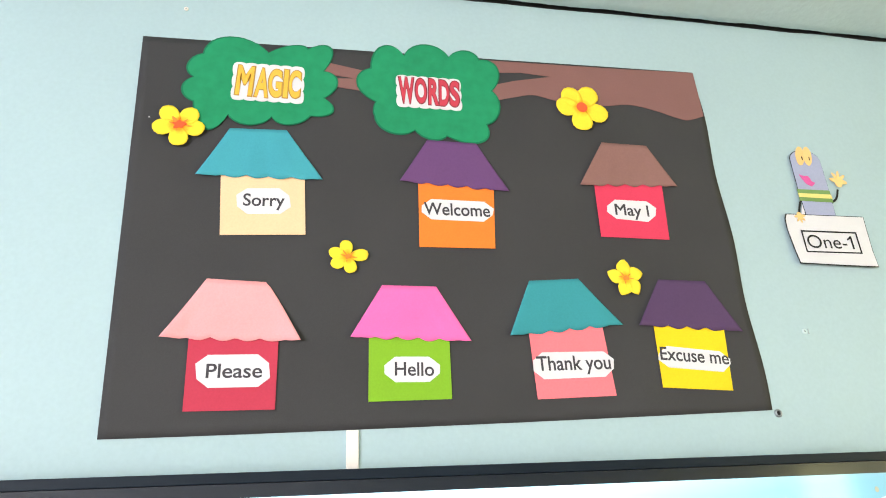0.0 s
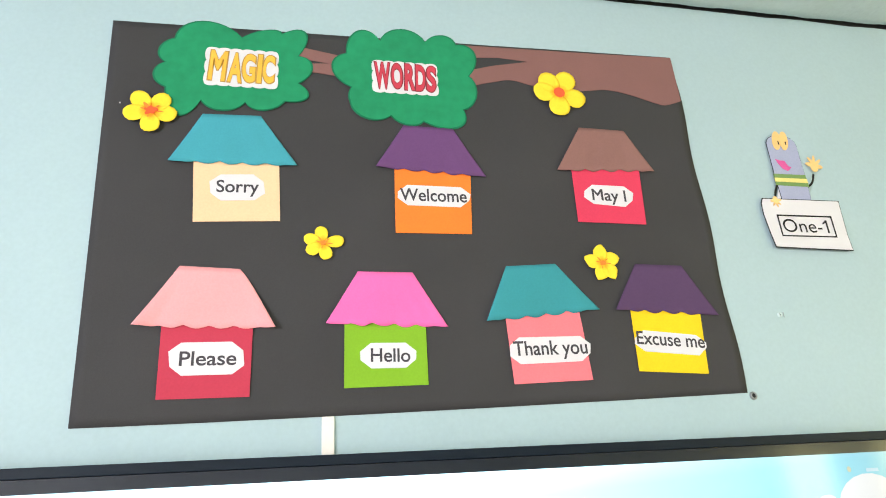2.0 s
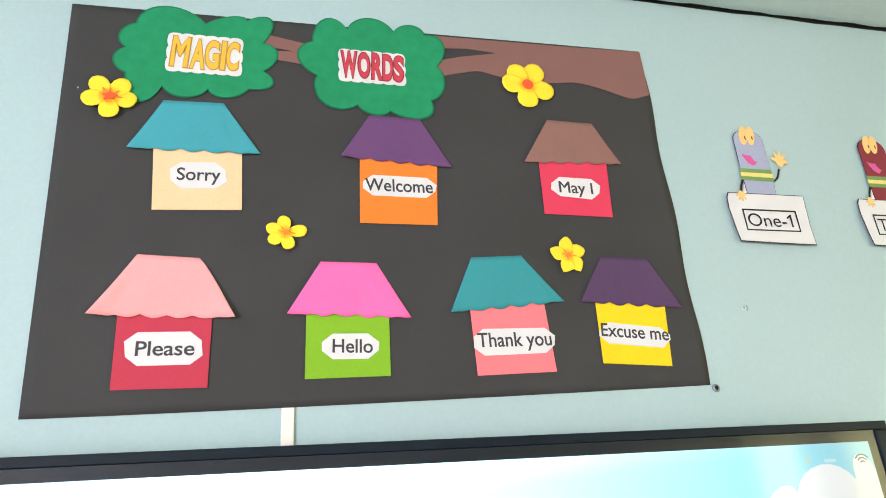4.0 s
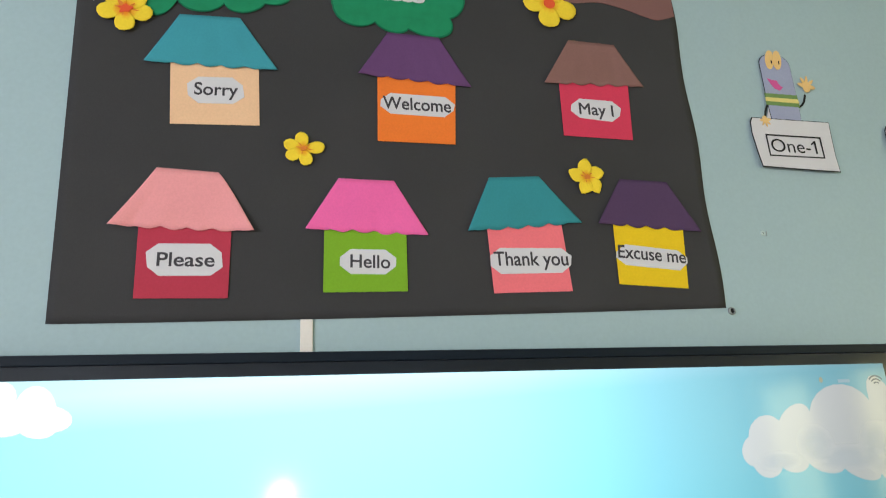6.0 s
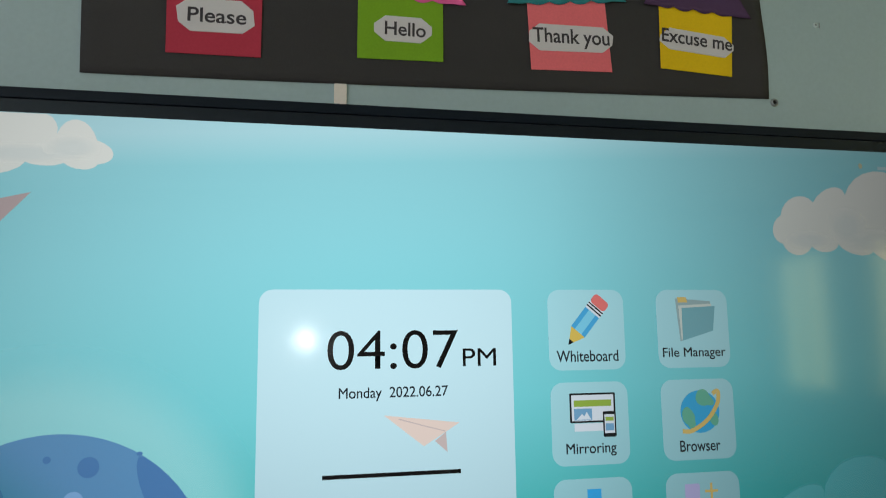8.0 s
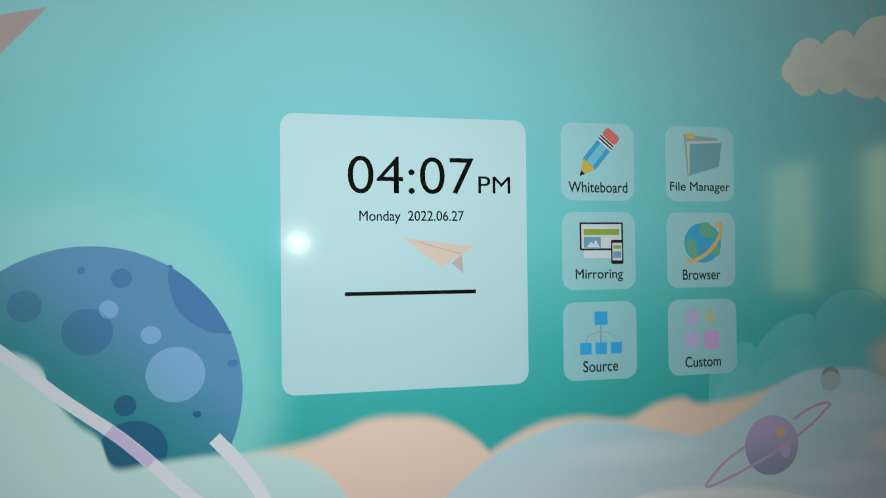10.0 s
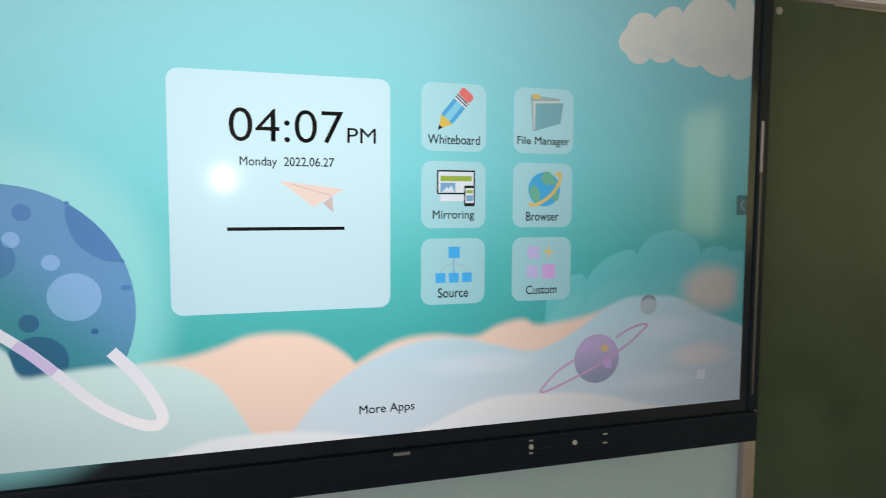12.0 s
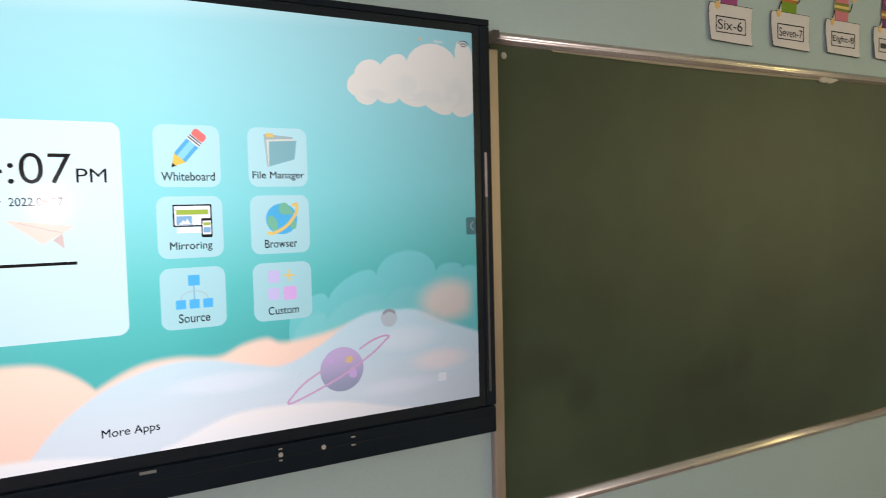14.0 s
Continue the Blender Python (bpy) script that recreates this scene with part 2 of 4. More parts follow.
def box(bm, x0, x1, y0, y1, z0, z1, bevel=0.0):
    made = bmesh.ops.create_cube(bm, size=1.0)["verts"]
    for v in made:
        v.co = Vector(((x0 + x1) / 2 + v.co.x * (x1 - x0), (y0 + y1) / 2 + v.co.y * (y1 - y0), (z0 + z1) / 2 + v.co.z * (z1 - z0)))
    if bevel:
        edges = list({e for v in made for e in v.link_edges})
        bmesh.ops.bevel(bm, geom=edges, offset=bevel, segments=2, profile=0.5, affect="EDGES")
    return bm


def solid(x0, x1, y0, y1, z0, z1, bevel=0.0):
    return box(bmesh.new(), x0, x1, y0, y1, z0, z1, bevel)


def sheet(outline, y, thick=0.0006, lift=0.0, side=0.0):
    """A thin piece that lies on the wall: an outline in x and z, its back at y. lift: metres by which its lower edge stands off."""
    bm = bmesh.new()
    top, bot = max(p[1] for p in outline), min(p[1] for p in outline)
    left, right = min(p[0] for p in outline), max(p[0] for p in outline)

    def off(x, z):
        return lift * ((top - z) / max(top - bot, 1e-6)) ** 2 + side * ((x - left) / max(right - left, 1e-6)) ** 2
    back = [bm.verts.new((x, y - off(x, z), z)) for x, z in outline]
    front = [bm.verts.new((x, y - thick - off(x, z), z)) for x, z in outline]
    n = len(outline)
    for i, j, k in tessellate_polygon([[Vector((x, z, 0)) for x, z in outline]]):
        bm.faces.new((front[i], front[j], front[k]))
        bm.faces.new((back[k], back[j], back[i]))
    for i in range(n):
        j = (i + 1) % n
        bm.faces.new((front[i], back[i], back[j], front[j]))
    return bm


def feathered(inner, outer, y):
    """A flat area whose rim fades out between two outlines with the same number of points."""
    bm = bmesh.new()
    fade = bm.verts.layers.float.new("fade")
    a = [bm.verts.new((x, y, z)) for x, z in inner]
    b = [bm.verts.new((x, y, z)) for x, z in outer]
    for v in a:
        v[fade] = 1.0
    for i, j, k in tessellate_polygon([[Vector((x, z, 0)) for x, z in inner]]):
        bm.faces.new((a[i], a[j], a[k]))
    for i in range(len(a)):
        j = (i + 1) % len(a)
        if (a[i].co - b[i].co).length + (a[j].co - b[j].co).length > 1e-6:
            bm.faces.new((a[i], a[j], b[j], b[i]))
    return bm


def rect(x0, x1, z0, z1, r=0.0, turn=0.0, k=6):
    """A rectangle's outline, with rounded corners of radius r, turned about its middle."""
    cx, cz = (x0 + x1) / 2, (z0 + z1) / 2
    pts = []
    for qx, qz, a0 in ((x1 - r, z1 - r, 0), (x0 + r, z1 - r, 90), (x0 + r, z0 + r, 180), (x1 - r, z0 + r, 270)):
        for i in range(k + 1 if r else 1):
            a = radians(a0 + 90 * i / k)
            pts.append((qx + r * math.cos(a), qz + r * math.sin(a)))
    return turned(pts, cx, cz, turn)


def turned(pts, cx, cz, turn):
    c, s = math.cos(radians(turn)), math.sin(radians(turn))
    return [(cx + (x - cx) * c - (z - cz) * s, cz + (x - cx) * s + (z - cz) * c) for x, z in pts]


def oval(cx, cz, rx, rz, turn=0.0, k=28):
    return turned([(cx + rx * math.cos(2 * math.pi * i / k), cz + rz * math.sin(2 * math.pi * i / k)) for i in range(k)], cx, cz, turn)


def lobed(lobes, k=10, deep=0.5):
    """A cloud's outline: for every lobe the notch where it begins and its tip."""
    pts = []
    for i, (ax, az, tx, tz) in enumerate(lobes):
        bx, bz = lobes[(i + 1) % len(lobes)][:2]
        mx, mz = (ax + bx) / 2, (az + bz) / 2
        for j in range(k):
            t = j / k
            c, s = math.cos(math.pi * t), math.sin(math.pi * t)
            q = 4 * t * (1 - t)
            s = deep * s + (1 - deep) * q
            c = deep * c + (1 - deep) * (1 - 2 * t)
            pts.append((mx - (bx - ax) / 2 * c + (tx - mx) * s, mz - (bz - az) / 2 * c + (tz - mz) * s))
    return pts


def smooth_line(pts, k=6):
    """A soft curve through the given points."""
    out = []
    for i in range(len(pts) - 1):
        p0, p1, p2, p3 = pts[max(i - 1, 0)], pts[i], pts[i + 1], pts[min(i + 2, len(pts) - 1)]
        for j in range(k):
            t = j / k
            out.append(tuple(0.5 * (2 * b + (c - a) * t + (2 * a - 5 * b + 4 * c - d) * t * t + (3 * b - a - 3 * c + d) * t ** 3) for a, b, c, d in zip(p0, p1, p2, p3)))
    return out + [pts[-1]]


def band(pts, width, taper=1.0):
    """The outline of a strip along a soft curve."""
    line = smooth_line(pts)
    left, right = [], []
    for i, (x, z) in enumerate(line):
        a, b = line[max(i - 1, 0)], line[min(i + 1, len(line) - 1)]
        d = Vector((b[0] - a[0], b[1] - a[1])).normalized()
        w = width / 2 * (1 + (taper - 1) * i / (len(line) - 1))
        left.append((x - d.y * w, z + d.x * w))
        right.append((x + d.y * w, z - d.x * w))
    return left + right[::-1]


def letters(name, text, x, z, width, height, y, material, parent, bold=0.0, turn=0.0, space=1.0, shear=0.0, label=""):
    """Flat lettering in the built-in font; x, z its lower left corner; width and height of the whole word."""
    cu = bpy.data.curves.new(name, "FONT")
    cu.body, cu.size, cu.resolution_u, cu.fill_mode = text, 1.0, 6, "FRONT"
    cu.bevel_depth, cu.bevel_resolution, cu.offset, cu.space_character = max(bold, 0.0), 1, min(bold, 0.0), space
    tmp = new("lettering_curve", cu)
    bpy.context.view_layer.update()
    me = bpy.data.meshes.new_from_object(tmp.evaluated_get(bpy.context.evaluated_depsgraph_get()))
    bpy.data.objects.remove(tmp)
    bm = bmesh.new()
    bm.from_mesh(me)
    bpy.data.meshes.remove(me)
    xs, ys = [v.co.x for v in bm.verts], [v.co.y for v in bm.verts]
    x0, y0, sx, sy = min(xs), min(ys), width / (max(xs) - min(xs)), height / (max(ys) - min(ys))
    c, s = math.cos(radians(turn)), math.sin(radians(turn))
    for v in bm.verts:
        u, w, d = (v.co.x - x0) * sx, (v.co.y - y0) * sy, v.co.z / max(bold, 0.001) * 0.00015
        u += shear * w
        v.co = Vector((x + u * c - w * s, y - d, z + u * s + w * c))
    at = ORIGIN.get(parent, Vector((0, 0, 0)))
    bmesh.ops.translate(bm, verts=bm.verts, vec=-at)
    me = bpy.data.meshes.new(name)
    bm.to_mesh(me)
    bm.free()
    me.materials.append(material)
    ob = new(name, me)
    ob.parent = parent
    ORIGIN[ob] = at
    if label:
        ob["label"] = label
    return ob


# ---- the room ----
wall = part("wall_north", solid(ROOM_L - 0.2, ROOM_R + 0.2, BACK, 0.2, 0.0, ROOM_H + 0.25), M_WALL)
tagged(wall, "mint green painted plaster wall", "wall", kind="structure")


def side_wall(name, x0, x1, openings):
    """A side wall with window openings that go through it."""
    bm = bmesh.new()
    box(bm, x0, x1, ROOM_B, 0.0, 0.0, WIN_Z[0])
    box(bm, x0, x1, ROOM_B, 0.0, WIN_Z[1], ROOM_H + 0.25)
    edge = 0.0
    for y0, y1 in openings:
        box(bm, x0, x1, y0, edge, WIN_Z[0], WIN_Z[1])
        edge = y1
    box(bm, x0, x1, ROOM_B, edge, WIN_Z[0], WIN_Z[1])
    tagged(part(name, bm, M_PLAIN), "pale painted wall with window openings", "wall", kind="structure")


side_wall("wall_west", ROOM_L - 0.2, ROOM_L, WIN_L)
side_wall("wall_east", ROOM_R, ROOM_R + 0.2, WIN_R)
tagged(part("wall_south", solid(ROOM_L - 0.2, ROOM_R + 0.2, ROOM_B - 0.2, ROOM_B, 0.0, ROOM_H + 0.25), M_PLAIN), "plain pale painted back wall", "wall", kind="structure")
tagged(part("floor", solid(ROOM_L - 0.2, ROOM_R + 0.2, ROOM_B - 0.2, 0.2, -0.2, 0.0), M_FLOOR), "grey polished floor", "floor", kind="structure")


def ceiling_slab():
    """The plaster ceiling: its edge at the board wall is rounded and uneven, with a dark crevice behind it."""
    bm = bmesh.new()
    nx, prof = 400, [(-0.006, 0.065), (-0.006, 0.028), (-0.010, 0.014), (-0.020, 0.005), (-0.045, 0.001), (-0.10, 0.0), (-0.2, 0.002), (-0.6, 0.0), (ROOM_B, 0.0)]
    rows = []
    for i in range(nx + 1):
        x = ROOM_L + (ROOM_R - ROOM_L) * i / nx
        row = []
        for j, (y, z) in enumerate(prof):
            near = max(0.0, 1 - abs(y) / 0.3)
            dz = 0.004 * near * noise.noise((x * 9, y * 20, 1.7)) + 0.0025 * near * noise.noise((x * 33, y * 40, 4.1))
            row.append(bm.verts.new((x, BACK + y - (0.003 * abs(noise.noise((x * 40, 2.0, j))) if j < 3 else 0), ROOM_H + z + dz)))
        rows.append(row)
    for a, b in zip(rows, rows[1:]):
        for j in range(len(prof) - 1):
            bm.faces.new((a[j], b[j], b[j + 1], a[j + 1]))
    box(bm, ROOM_L, ROOM_R, ROOM_B, 0.0, ROOM_H + 0.07, ROOM_H + 0.2)
    return bm


tagged(part("ceiling", ceiling_slab(), M_CEIL, smooth=True), "rough mint plaster ceiling with an uneven edge", "ceiling", kind="structure")


def joint():
    """The uneven joint between wall and ceiling: a dark sheet on the wall, with the gap's shade put into its colour."""
    n = 260
    low = [(ROOM_L + (ROOM_R - ROOM_L) * i / n, ROOM_H + 0.010 + 0.0036 * noise.noise((i * 0.31, 0.5, 2.2)) + 0.0012 * noise.noise((i * 0.9, 1.5, 2.2))) for i in range(n + 1)]
    return sheet(low + [(ROOM_R, ROOM_H + 0.05), (ROOM_L, ROOM_H + 0.05)], BACK, 0.002)


tagged(part("trim_joint_shade", joint(), M_DARK_HOLE), "dark uneven strip for the shaded gap between wall and ceiling", "joint", kind="structure")


def window(name, x, out, y0, y1):
    """A painted window frame with a mullion and two panes, in a side wall's opening."""
    w = thing(name, (x, (y0 + y1) / 2, WIN_Z[0]), "white painted window frame with two bright panes", "window", kind="structure")
    z0, z1, a, b = WIN_Z[0], WIN_Z[1], min(y0, y1), max(y0, y1)
    xa, xb = sorted((x, x + out * 0.06))
    for q0, q1, r0, r1 in ((a, a + 0.06, z0, z1), (b - 0.06, b, z0, z1), (a + 0.06, b - 0.06, z0, z0 + 0.06), (a + 0.06, b - 0.06, z1 - 0.06, z1), ((a + b) / 2 - 0.03, (a + b) / 2 + 0.03, z0 + 0.06, z1 - 0.06)):
        part("window_frame", solid(xa, xb, q0, q1, r0, r1, 0.004), M_FRAME_WHITE, w)


for i, (y0, y1) in enumerate(WIN_L):
    window("window_%d" % (i + 1), ROOM_L - 0.02, -1, y0, y1)
for i, (y0, y1) in enumerate(WIN_R):
    window("window_%d" % (i + 3), ROOM_R + 0.02, 1, y0, y1)

# ---- the black wall chart ----


def chart():
    """A large sheet of black chart paper with slightly wavy edges, taped flat to the wall."""
    bm = bmesh.new()
    nx, nz = 72, 48
    grid = []
    for i in range(nx + 1):
        u = i / nx
        col = []
        for j in range(nz + 1):
            v = j / nz
            left, right = -0.6725 - 0.0245 * v, 0.591 + 0.0036 * math.sin(v * 17) + 0.001 * v
            low, high = 1.983 + 0.027 * u ** 1.3, 2.8195 + 0.0255 * u
            x, z = left + (right - left) * u, low + (high - low) * v
            rim = max(abs(u - 0.5), abs(v - 0.5)) * 2
            y = -0.0012 - 0.0005 * (1 + noise.noise((x * 5, z * 5, 0.3))) - 0.0004 * rim ** 8 * (1 + noise.noise((x * 11, z * 11, 7)))
            col.append(bm.verts.new((x, y, z)))
        grid.append(col)
    for a, b in zip(grid, grid[1:]):
        for j in range(nz):
            bm.faces.new((a[j], b[j], b[j + 1], a[j + 1]))
    bmesh.ops.recalc_face_normals(bm, faces=bm.faces)
    bmesh.ops.solidify(bm, geom=bm.faces[:], thickness=0.0005)
    return bm


wc = thing("wall_chart", (-0.04, 0.0, 1.98), "large black paper wall chart with a brown branch", "wall chart")
part("sheet", chart(), M_BLACK_PAPER, wc, "black chart paper", smooth=True)

Y_CHART = -0.0040


def branch():
    """The brown tree branch that runs along the chart's top edge, forked to the left."""
    low = smooth_line([(0.592, 2.715), (0.549, 2.700), (0.520, 2.704), (0.464, 2.721), (0.400, 2.732), (0.335, 2.724), (0.250, 2.726), (0.210, 2.730), (0.163, 2.740), (0.120, 2.731), (0.060, 2.714)])
    notch = [(0.060, 2.757), (0.120, 2.776), (0.211, 2.796), (0.140, 2.801), (0.060, 2.794)]
    top = [(0.060, 2.829), (0.251, 2.833), (0.396, 2.836), (0.590, 2.843)]
    return low + notch + top


part("branch", sheet(branch(), Y_CHART + 0.0006, 0.0008), PAPER["branch"], wc, "brown paper branch")
twig = [(-0.315, 2.788), (-0.234, 2.773), (-0.20, 2.772), (-0.20, 2.715), (-0.240, 2.718), (-0.30, 2.724), (-0.315, 2.742), (-0.285, 2.746), (-0.250, 2.749), (-0.285, 2.753), (-0.315, 2.757)]
part("twig", sheet(twig, Y_CHART + 0.0006, 0.0008), PAPER["branch"], wc, "brown paper branch")


def scalloped(x0, x1, z0, z1, nx=6, nz=3, d=0.0035):
    """A box-shaped card cut in small waves."""
    ring = [(x0 + (x1 - x0) * i / nx, z1) for i in range(nx)] + [(x1, z1 + (z0 - z1) * i / nz) for i in range(nz)]
    ring += [(x1 + (x0 - x1) * i / nx, z0) for i in range(nx)] + [(x0, z0 + (z1 - z0) * i / nz) for i in range(nz)]
    mx, mz, lobes = (x0 + x1) / 2, (z0 + z1) / 2, []
    for (ax, az), (bx, bz) in zip(ring, ring[1:] + ring[:1]):
        ox, oz = (1 if (ax + bx) / 2 > mx else -1) * (abs(ax - bx) < 1e-6), (1 if (az + bz) / 2 > mz else -1) * (abs(az - bz) < 1e-6)
        lobes.append((ax, az, (ax + bx) / 2 + ox * d, (az + bz) / 2 + oz * d))
    return lobed(lobes, 6, 0.6)


def treetop(x, z, lobes, title, colour, card, boxes, label):
    """A green paper cloud of foliage with a cut-out title on it."""
    t = thing("paper_treetop", (x, Y_CHART - 0.001, z), label, "paper cut-out", "treetops of the title")
    edge = lobed(lobes, 12)
    mx, mz = sum(p[0] for p in edge) / len(edge), sum(p[1] for p in edge) / len(edge)
    part("foliage_rim", sheet(edge, Y_CHART - 0.0004, 0.0008, 0.0006), PAPER["rim_green"], t, "darker green inked rim")
    part("foliage", sheet([(mx + (px - mx) * 0.976, mz + (pz - mz) * 0.970) for px, pz in edge], Y_CHART - 0.0012, 0.0005, 0.0006), M_FOLIAGE, t)
    y = Y_CHART - 0.0024
    plate = part("title_card", sheet(scalloped(*card), y, 0.0006, 0.0006), M_WHITE_PAPER, t, "white paper cut round the letters")
    for ch, (lx, lz, w, h, turn) in zip(title, boxes):
        letters("letter_edge", ch, lx - 0.0022, lz - 0.0022, w + 0.0044, h + 0.0044, y - 0.0014, PAPER["edge"] if colour == "amber" else PAPER["maroon"], plate, 0.06, turn)
        letters("letter", ch, lx + 0.0004, lz + 0.0004, w - 0.0008, h - 0.0008, y - 0.0018, PAPER[colour], plate, 0.035, turn)


treetop(-0.44, 2.61,
        [(-0.587, 2.722, -0.602, 2.755), (-0.573, 2.785, -0.520, 2.836), (-0.436, 2.800, -0.385, 2.826), (-0.352, 2.819, -0.300, 2.826), (-0.316, 2.762, -0.285, 2.735), (-0.314, 2.690, -0.295, 2.655),
         (-0.342, 2.642, -0.385, 2.616), (-0.422, 2.634, -0.467, 2.610), (-0.511, 2.633, -0.555, 2.594), (-0.582, 2.660, -0.608, 2.690)],
        "MAGIC", "amber",
        (-0.505, -0.361, 2.673, 2.764),
        [(-0.500, 2.683, 0.034, 0.076, -3), (-0.461, 2.681, 0.028, 0.075, -2), (-0.432, 2.682, 0.027, 0.073, 0), (-0.402, 2.683, 0.009, 0.073, -2), (-0.391, 2.684, 0.024, 0.072, -2)],
        "green paper treetop cut-out with an orange title on black chart")
treetop(-0.08, 2.60, [(-0.204, 2.690, -0.246, 2.738), (-0.215, 2.780, -0.188, 2.845), (-0.138, 2.823, -0.088, 2.860), (-0.033, 2.829, 0.008, 2.852), (0.040, 2.828, 0.084, 2.805), (0.064, 2.742, 0.079, 2.690),
                      (0.045, 2.648, 0.028, 2.600), (-0.048, 2.612, -0.083, 2.600), (-0.119, 2.622, -0.175, 2.612), (-0.208, 2.655, -0.210, 2.672)],
        "WORDS", "scarlet",
        (-0.155, -0.013, 2.683, 2.763),
        [(-0.152, 2.690, 0.034, 0.070, 0), (-0.115, 2.692, 0.025, 0.068, 0), (-0.086, 2.691, 0.023, 0.070, -2), (-0.062, 2.690, 0.022, 0.070, -2), (-0.038, 2.690, 0.021, 0.070, -3)],
        "green paper treetop cut-out with a red title on black chart")


def house(word, roof, body, tag, roof_colour, body_colour, text, label, curl=0.002, bow=0.0):
    """A paper house: roof with a scalloped eave, a body and a word card. Corners run clockwise from the upper left."""
    (ax, az), (bx, bz), (cx, cz), (dx, dz) = roof
    h = thing("paper_house", ((body[2][0] + body[3][0]) / 2, Y_CHART, body[2][1]), label, "paper house", "paper houses on the chart")
    (px, pz), (qx, qz), (rx, rz), (sx, sz) = body
    part("wall", sheet([(px, pz + 0.02), (qx, qz + 0.02), (rx, rz), (sx, sz)], Y_CHART, 0.0008, 0.0004), PAPER[body_colour], h)
    eave = []
    n = 46
    for i in range(n + 1):
        u = i / n
        x, z = cx + (dx - cx) * u, cz + (dz - cz) * u
        inner = min(1.0, max(0.0, (0.5 - abs(u - 0.5)) / 0.5 * 2.4 - 0.35))
        z += inner * (0.004 - 0.0065 * abs(math.sin(u * math.pi * 5.6 + ax * 40))) + 0.0012 * noise.noise((x * 60, z * 9, ax))
        eave.append((x, z))
    bm = bmesh.new()
    nv, rows = 10, []
    for i, (x1, z1) in enumerate(eave):
        u = i / n
        x0, z0 = bx + (ax - bx) * u, bz + (az - bz) * u
        row = []
        for j in range(nv + 1):
            v = j / nv
            x, z = x0 + (x1 - x0) * v + bow * math.sin(math.pi * v ** 0.6) * (1 - u) ** 3, z0 + (z1 - z0) * v
            fold = 1.8 * noise.noise((u * 5.5 + ax * 30, v * 0.7, az * 10)) + 0.5 * noise.noise((u * 13 + ax * 30, v * 1.2, 3))
            tip = max(0.0, abs(u - 0.5) * 2 - 0.72) / 0.28
            row.append(bm.verts.new((x, Y_CHART - 0.0018 - 0.0022 * v * v - 0.0017 * v * fold - curl * tip * v * v, z)))
        rows.append(row)
    for a, b in zip(rows, rows[1:]):
        for j in range(nv):
            bm.faces.new((a[j], b[j], b[j + 1], a[j + 1]))
    bmesh.ops.recalc_face_normals(bm, faces=bm.faces)
    bmesh.ops.solidify(bm, geom=bm.faces[:], thickness=0.0006)
    part("roof", bm, PAPER[roof_colour], h, smooth=True)
    (ex, ez), (fx, fz), (gx, gz), (hx, hz) = tag
    kx, kz = 0.020, 0.016
    y = Y_CHART - 0.0013
    pts = [(ex, ez - kz), (ex + kx, ez), (fx - kx, fz), (fx, fz - kz), (gx, gz + kz), (gx - kx, gz), (hx + kx, hz), (hx, hz + kz)]
    plate = part("word_card", sheet(pts, y, 0.0005, 0.0002), M_WHITE_PAPER, h, "white paper card with a printed word")
    tx, tz, tw, th, turn = text
    letters("lettering", word, tx, tz, tw, th, y - 0.0009, M_INK, plate, 0.014, turn)


house("Sorry", ((-0.504, 2.600), (-0.390, 2.603), (-0.314, 2.488), (-0.561, 2.487)), ((-0.515, 2.492), (-0.351, 2.495), (-0.345, 2.366), (-0.506, 2.360)),
      ((-0.481, 2.463), (-0.379, 2.466), (-0.375, 2.409), (-0.478, 2.406)), "teal", "cream", (-0.467, 2.415, 0.080, 0.036, 1), "cream paper house with a teal roof on black chart")
house("Welcome", ((-0.093, 2.600), (0.016, 2.598), (0.080, 2.481), (-0.156, 2.494)), ((-0.116, 2.496), (0.048, 2.487), (0.039, 2.348), (-0.119, 2.347)),
      ((-0.111, 2.456), (0.043, 2.455), (0.039, 2.408), (-0.112, 2.409)), "purple", "orange", (-0.107, 2.419, 0.141, 0.029, 0), "orange paper house with a purple roof on black chart")
house("May I", ((0.313, 2.621), (0.423, 2.619), (0.479, 2.514), (0.244, 2.506)), ((0.280, 2.512), (0.444, 2.508), (0.436, 2.381), (0.277, 2.383)),
      ((0.302, 2.474), (0.418, 2.473), (0.413, 2.422), (0.299, 2.427)), "brown", "crimson", (0.318, 2.427, 0.080, 0.037, -1), "crimson paper house with a brown roof on black chart")
house("Please", ((-0.522, 2.270), (-0.415, 2.265), (-0.347, 2.149), (-0.592, 2.155)), ((-0.544, 2.156), (-0.387, 2.153), (-0.388, 2.027), (-0.542, 2.026)),
      ((-0.528, 2.125), (-0.402, 2.126), (-0.399, 2.067), (-0.524, 2.066)), "rose", "cherry", (-0.509, 2.083, 0.096, 0.026, 0), "red paper house with a pale pink roof on black chart", 0.010, 0.004)
house("Hello", ((-0.196, 2.263), (-0.089, 2.262), (-0.025, 2.151), (-0.257, 2.158)), ((-0.222, 2.156), (-0.068, 2.153), (-0.069, 2.041), (-0.224, 2.038)),
      ((-0.194, 2.121), (-0.089, 2.121), (-0.090, 2.073), (-0.194, 2.073)), "magenta", "leaf", (-0.175, 2.085, 0.074, 0.026, -1), "green paper house with a bright pink roof on black chart")
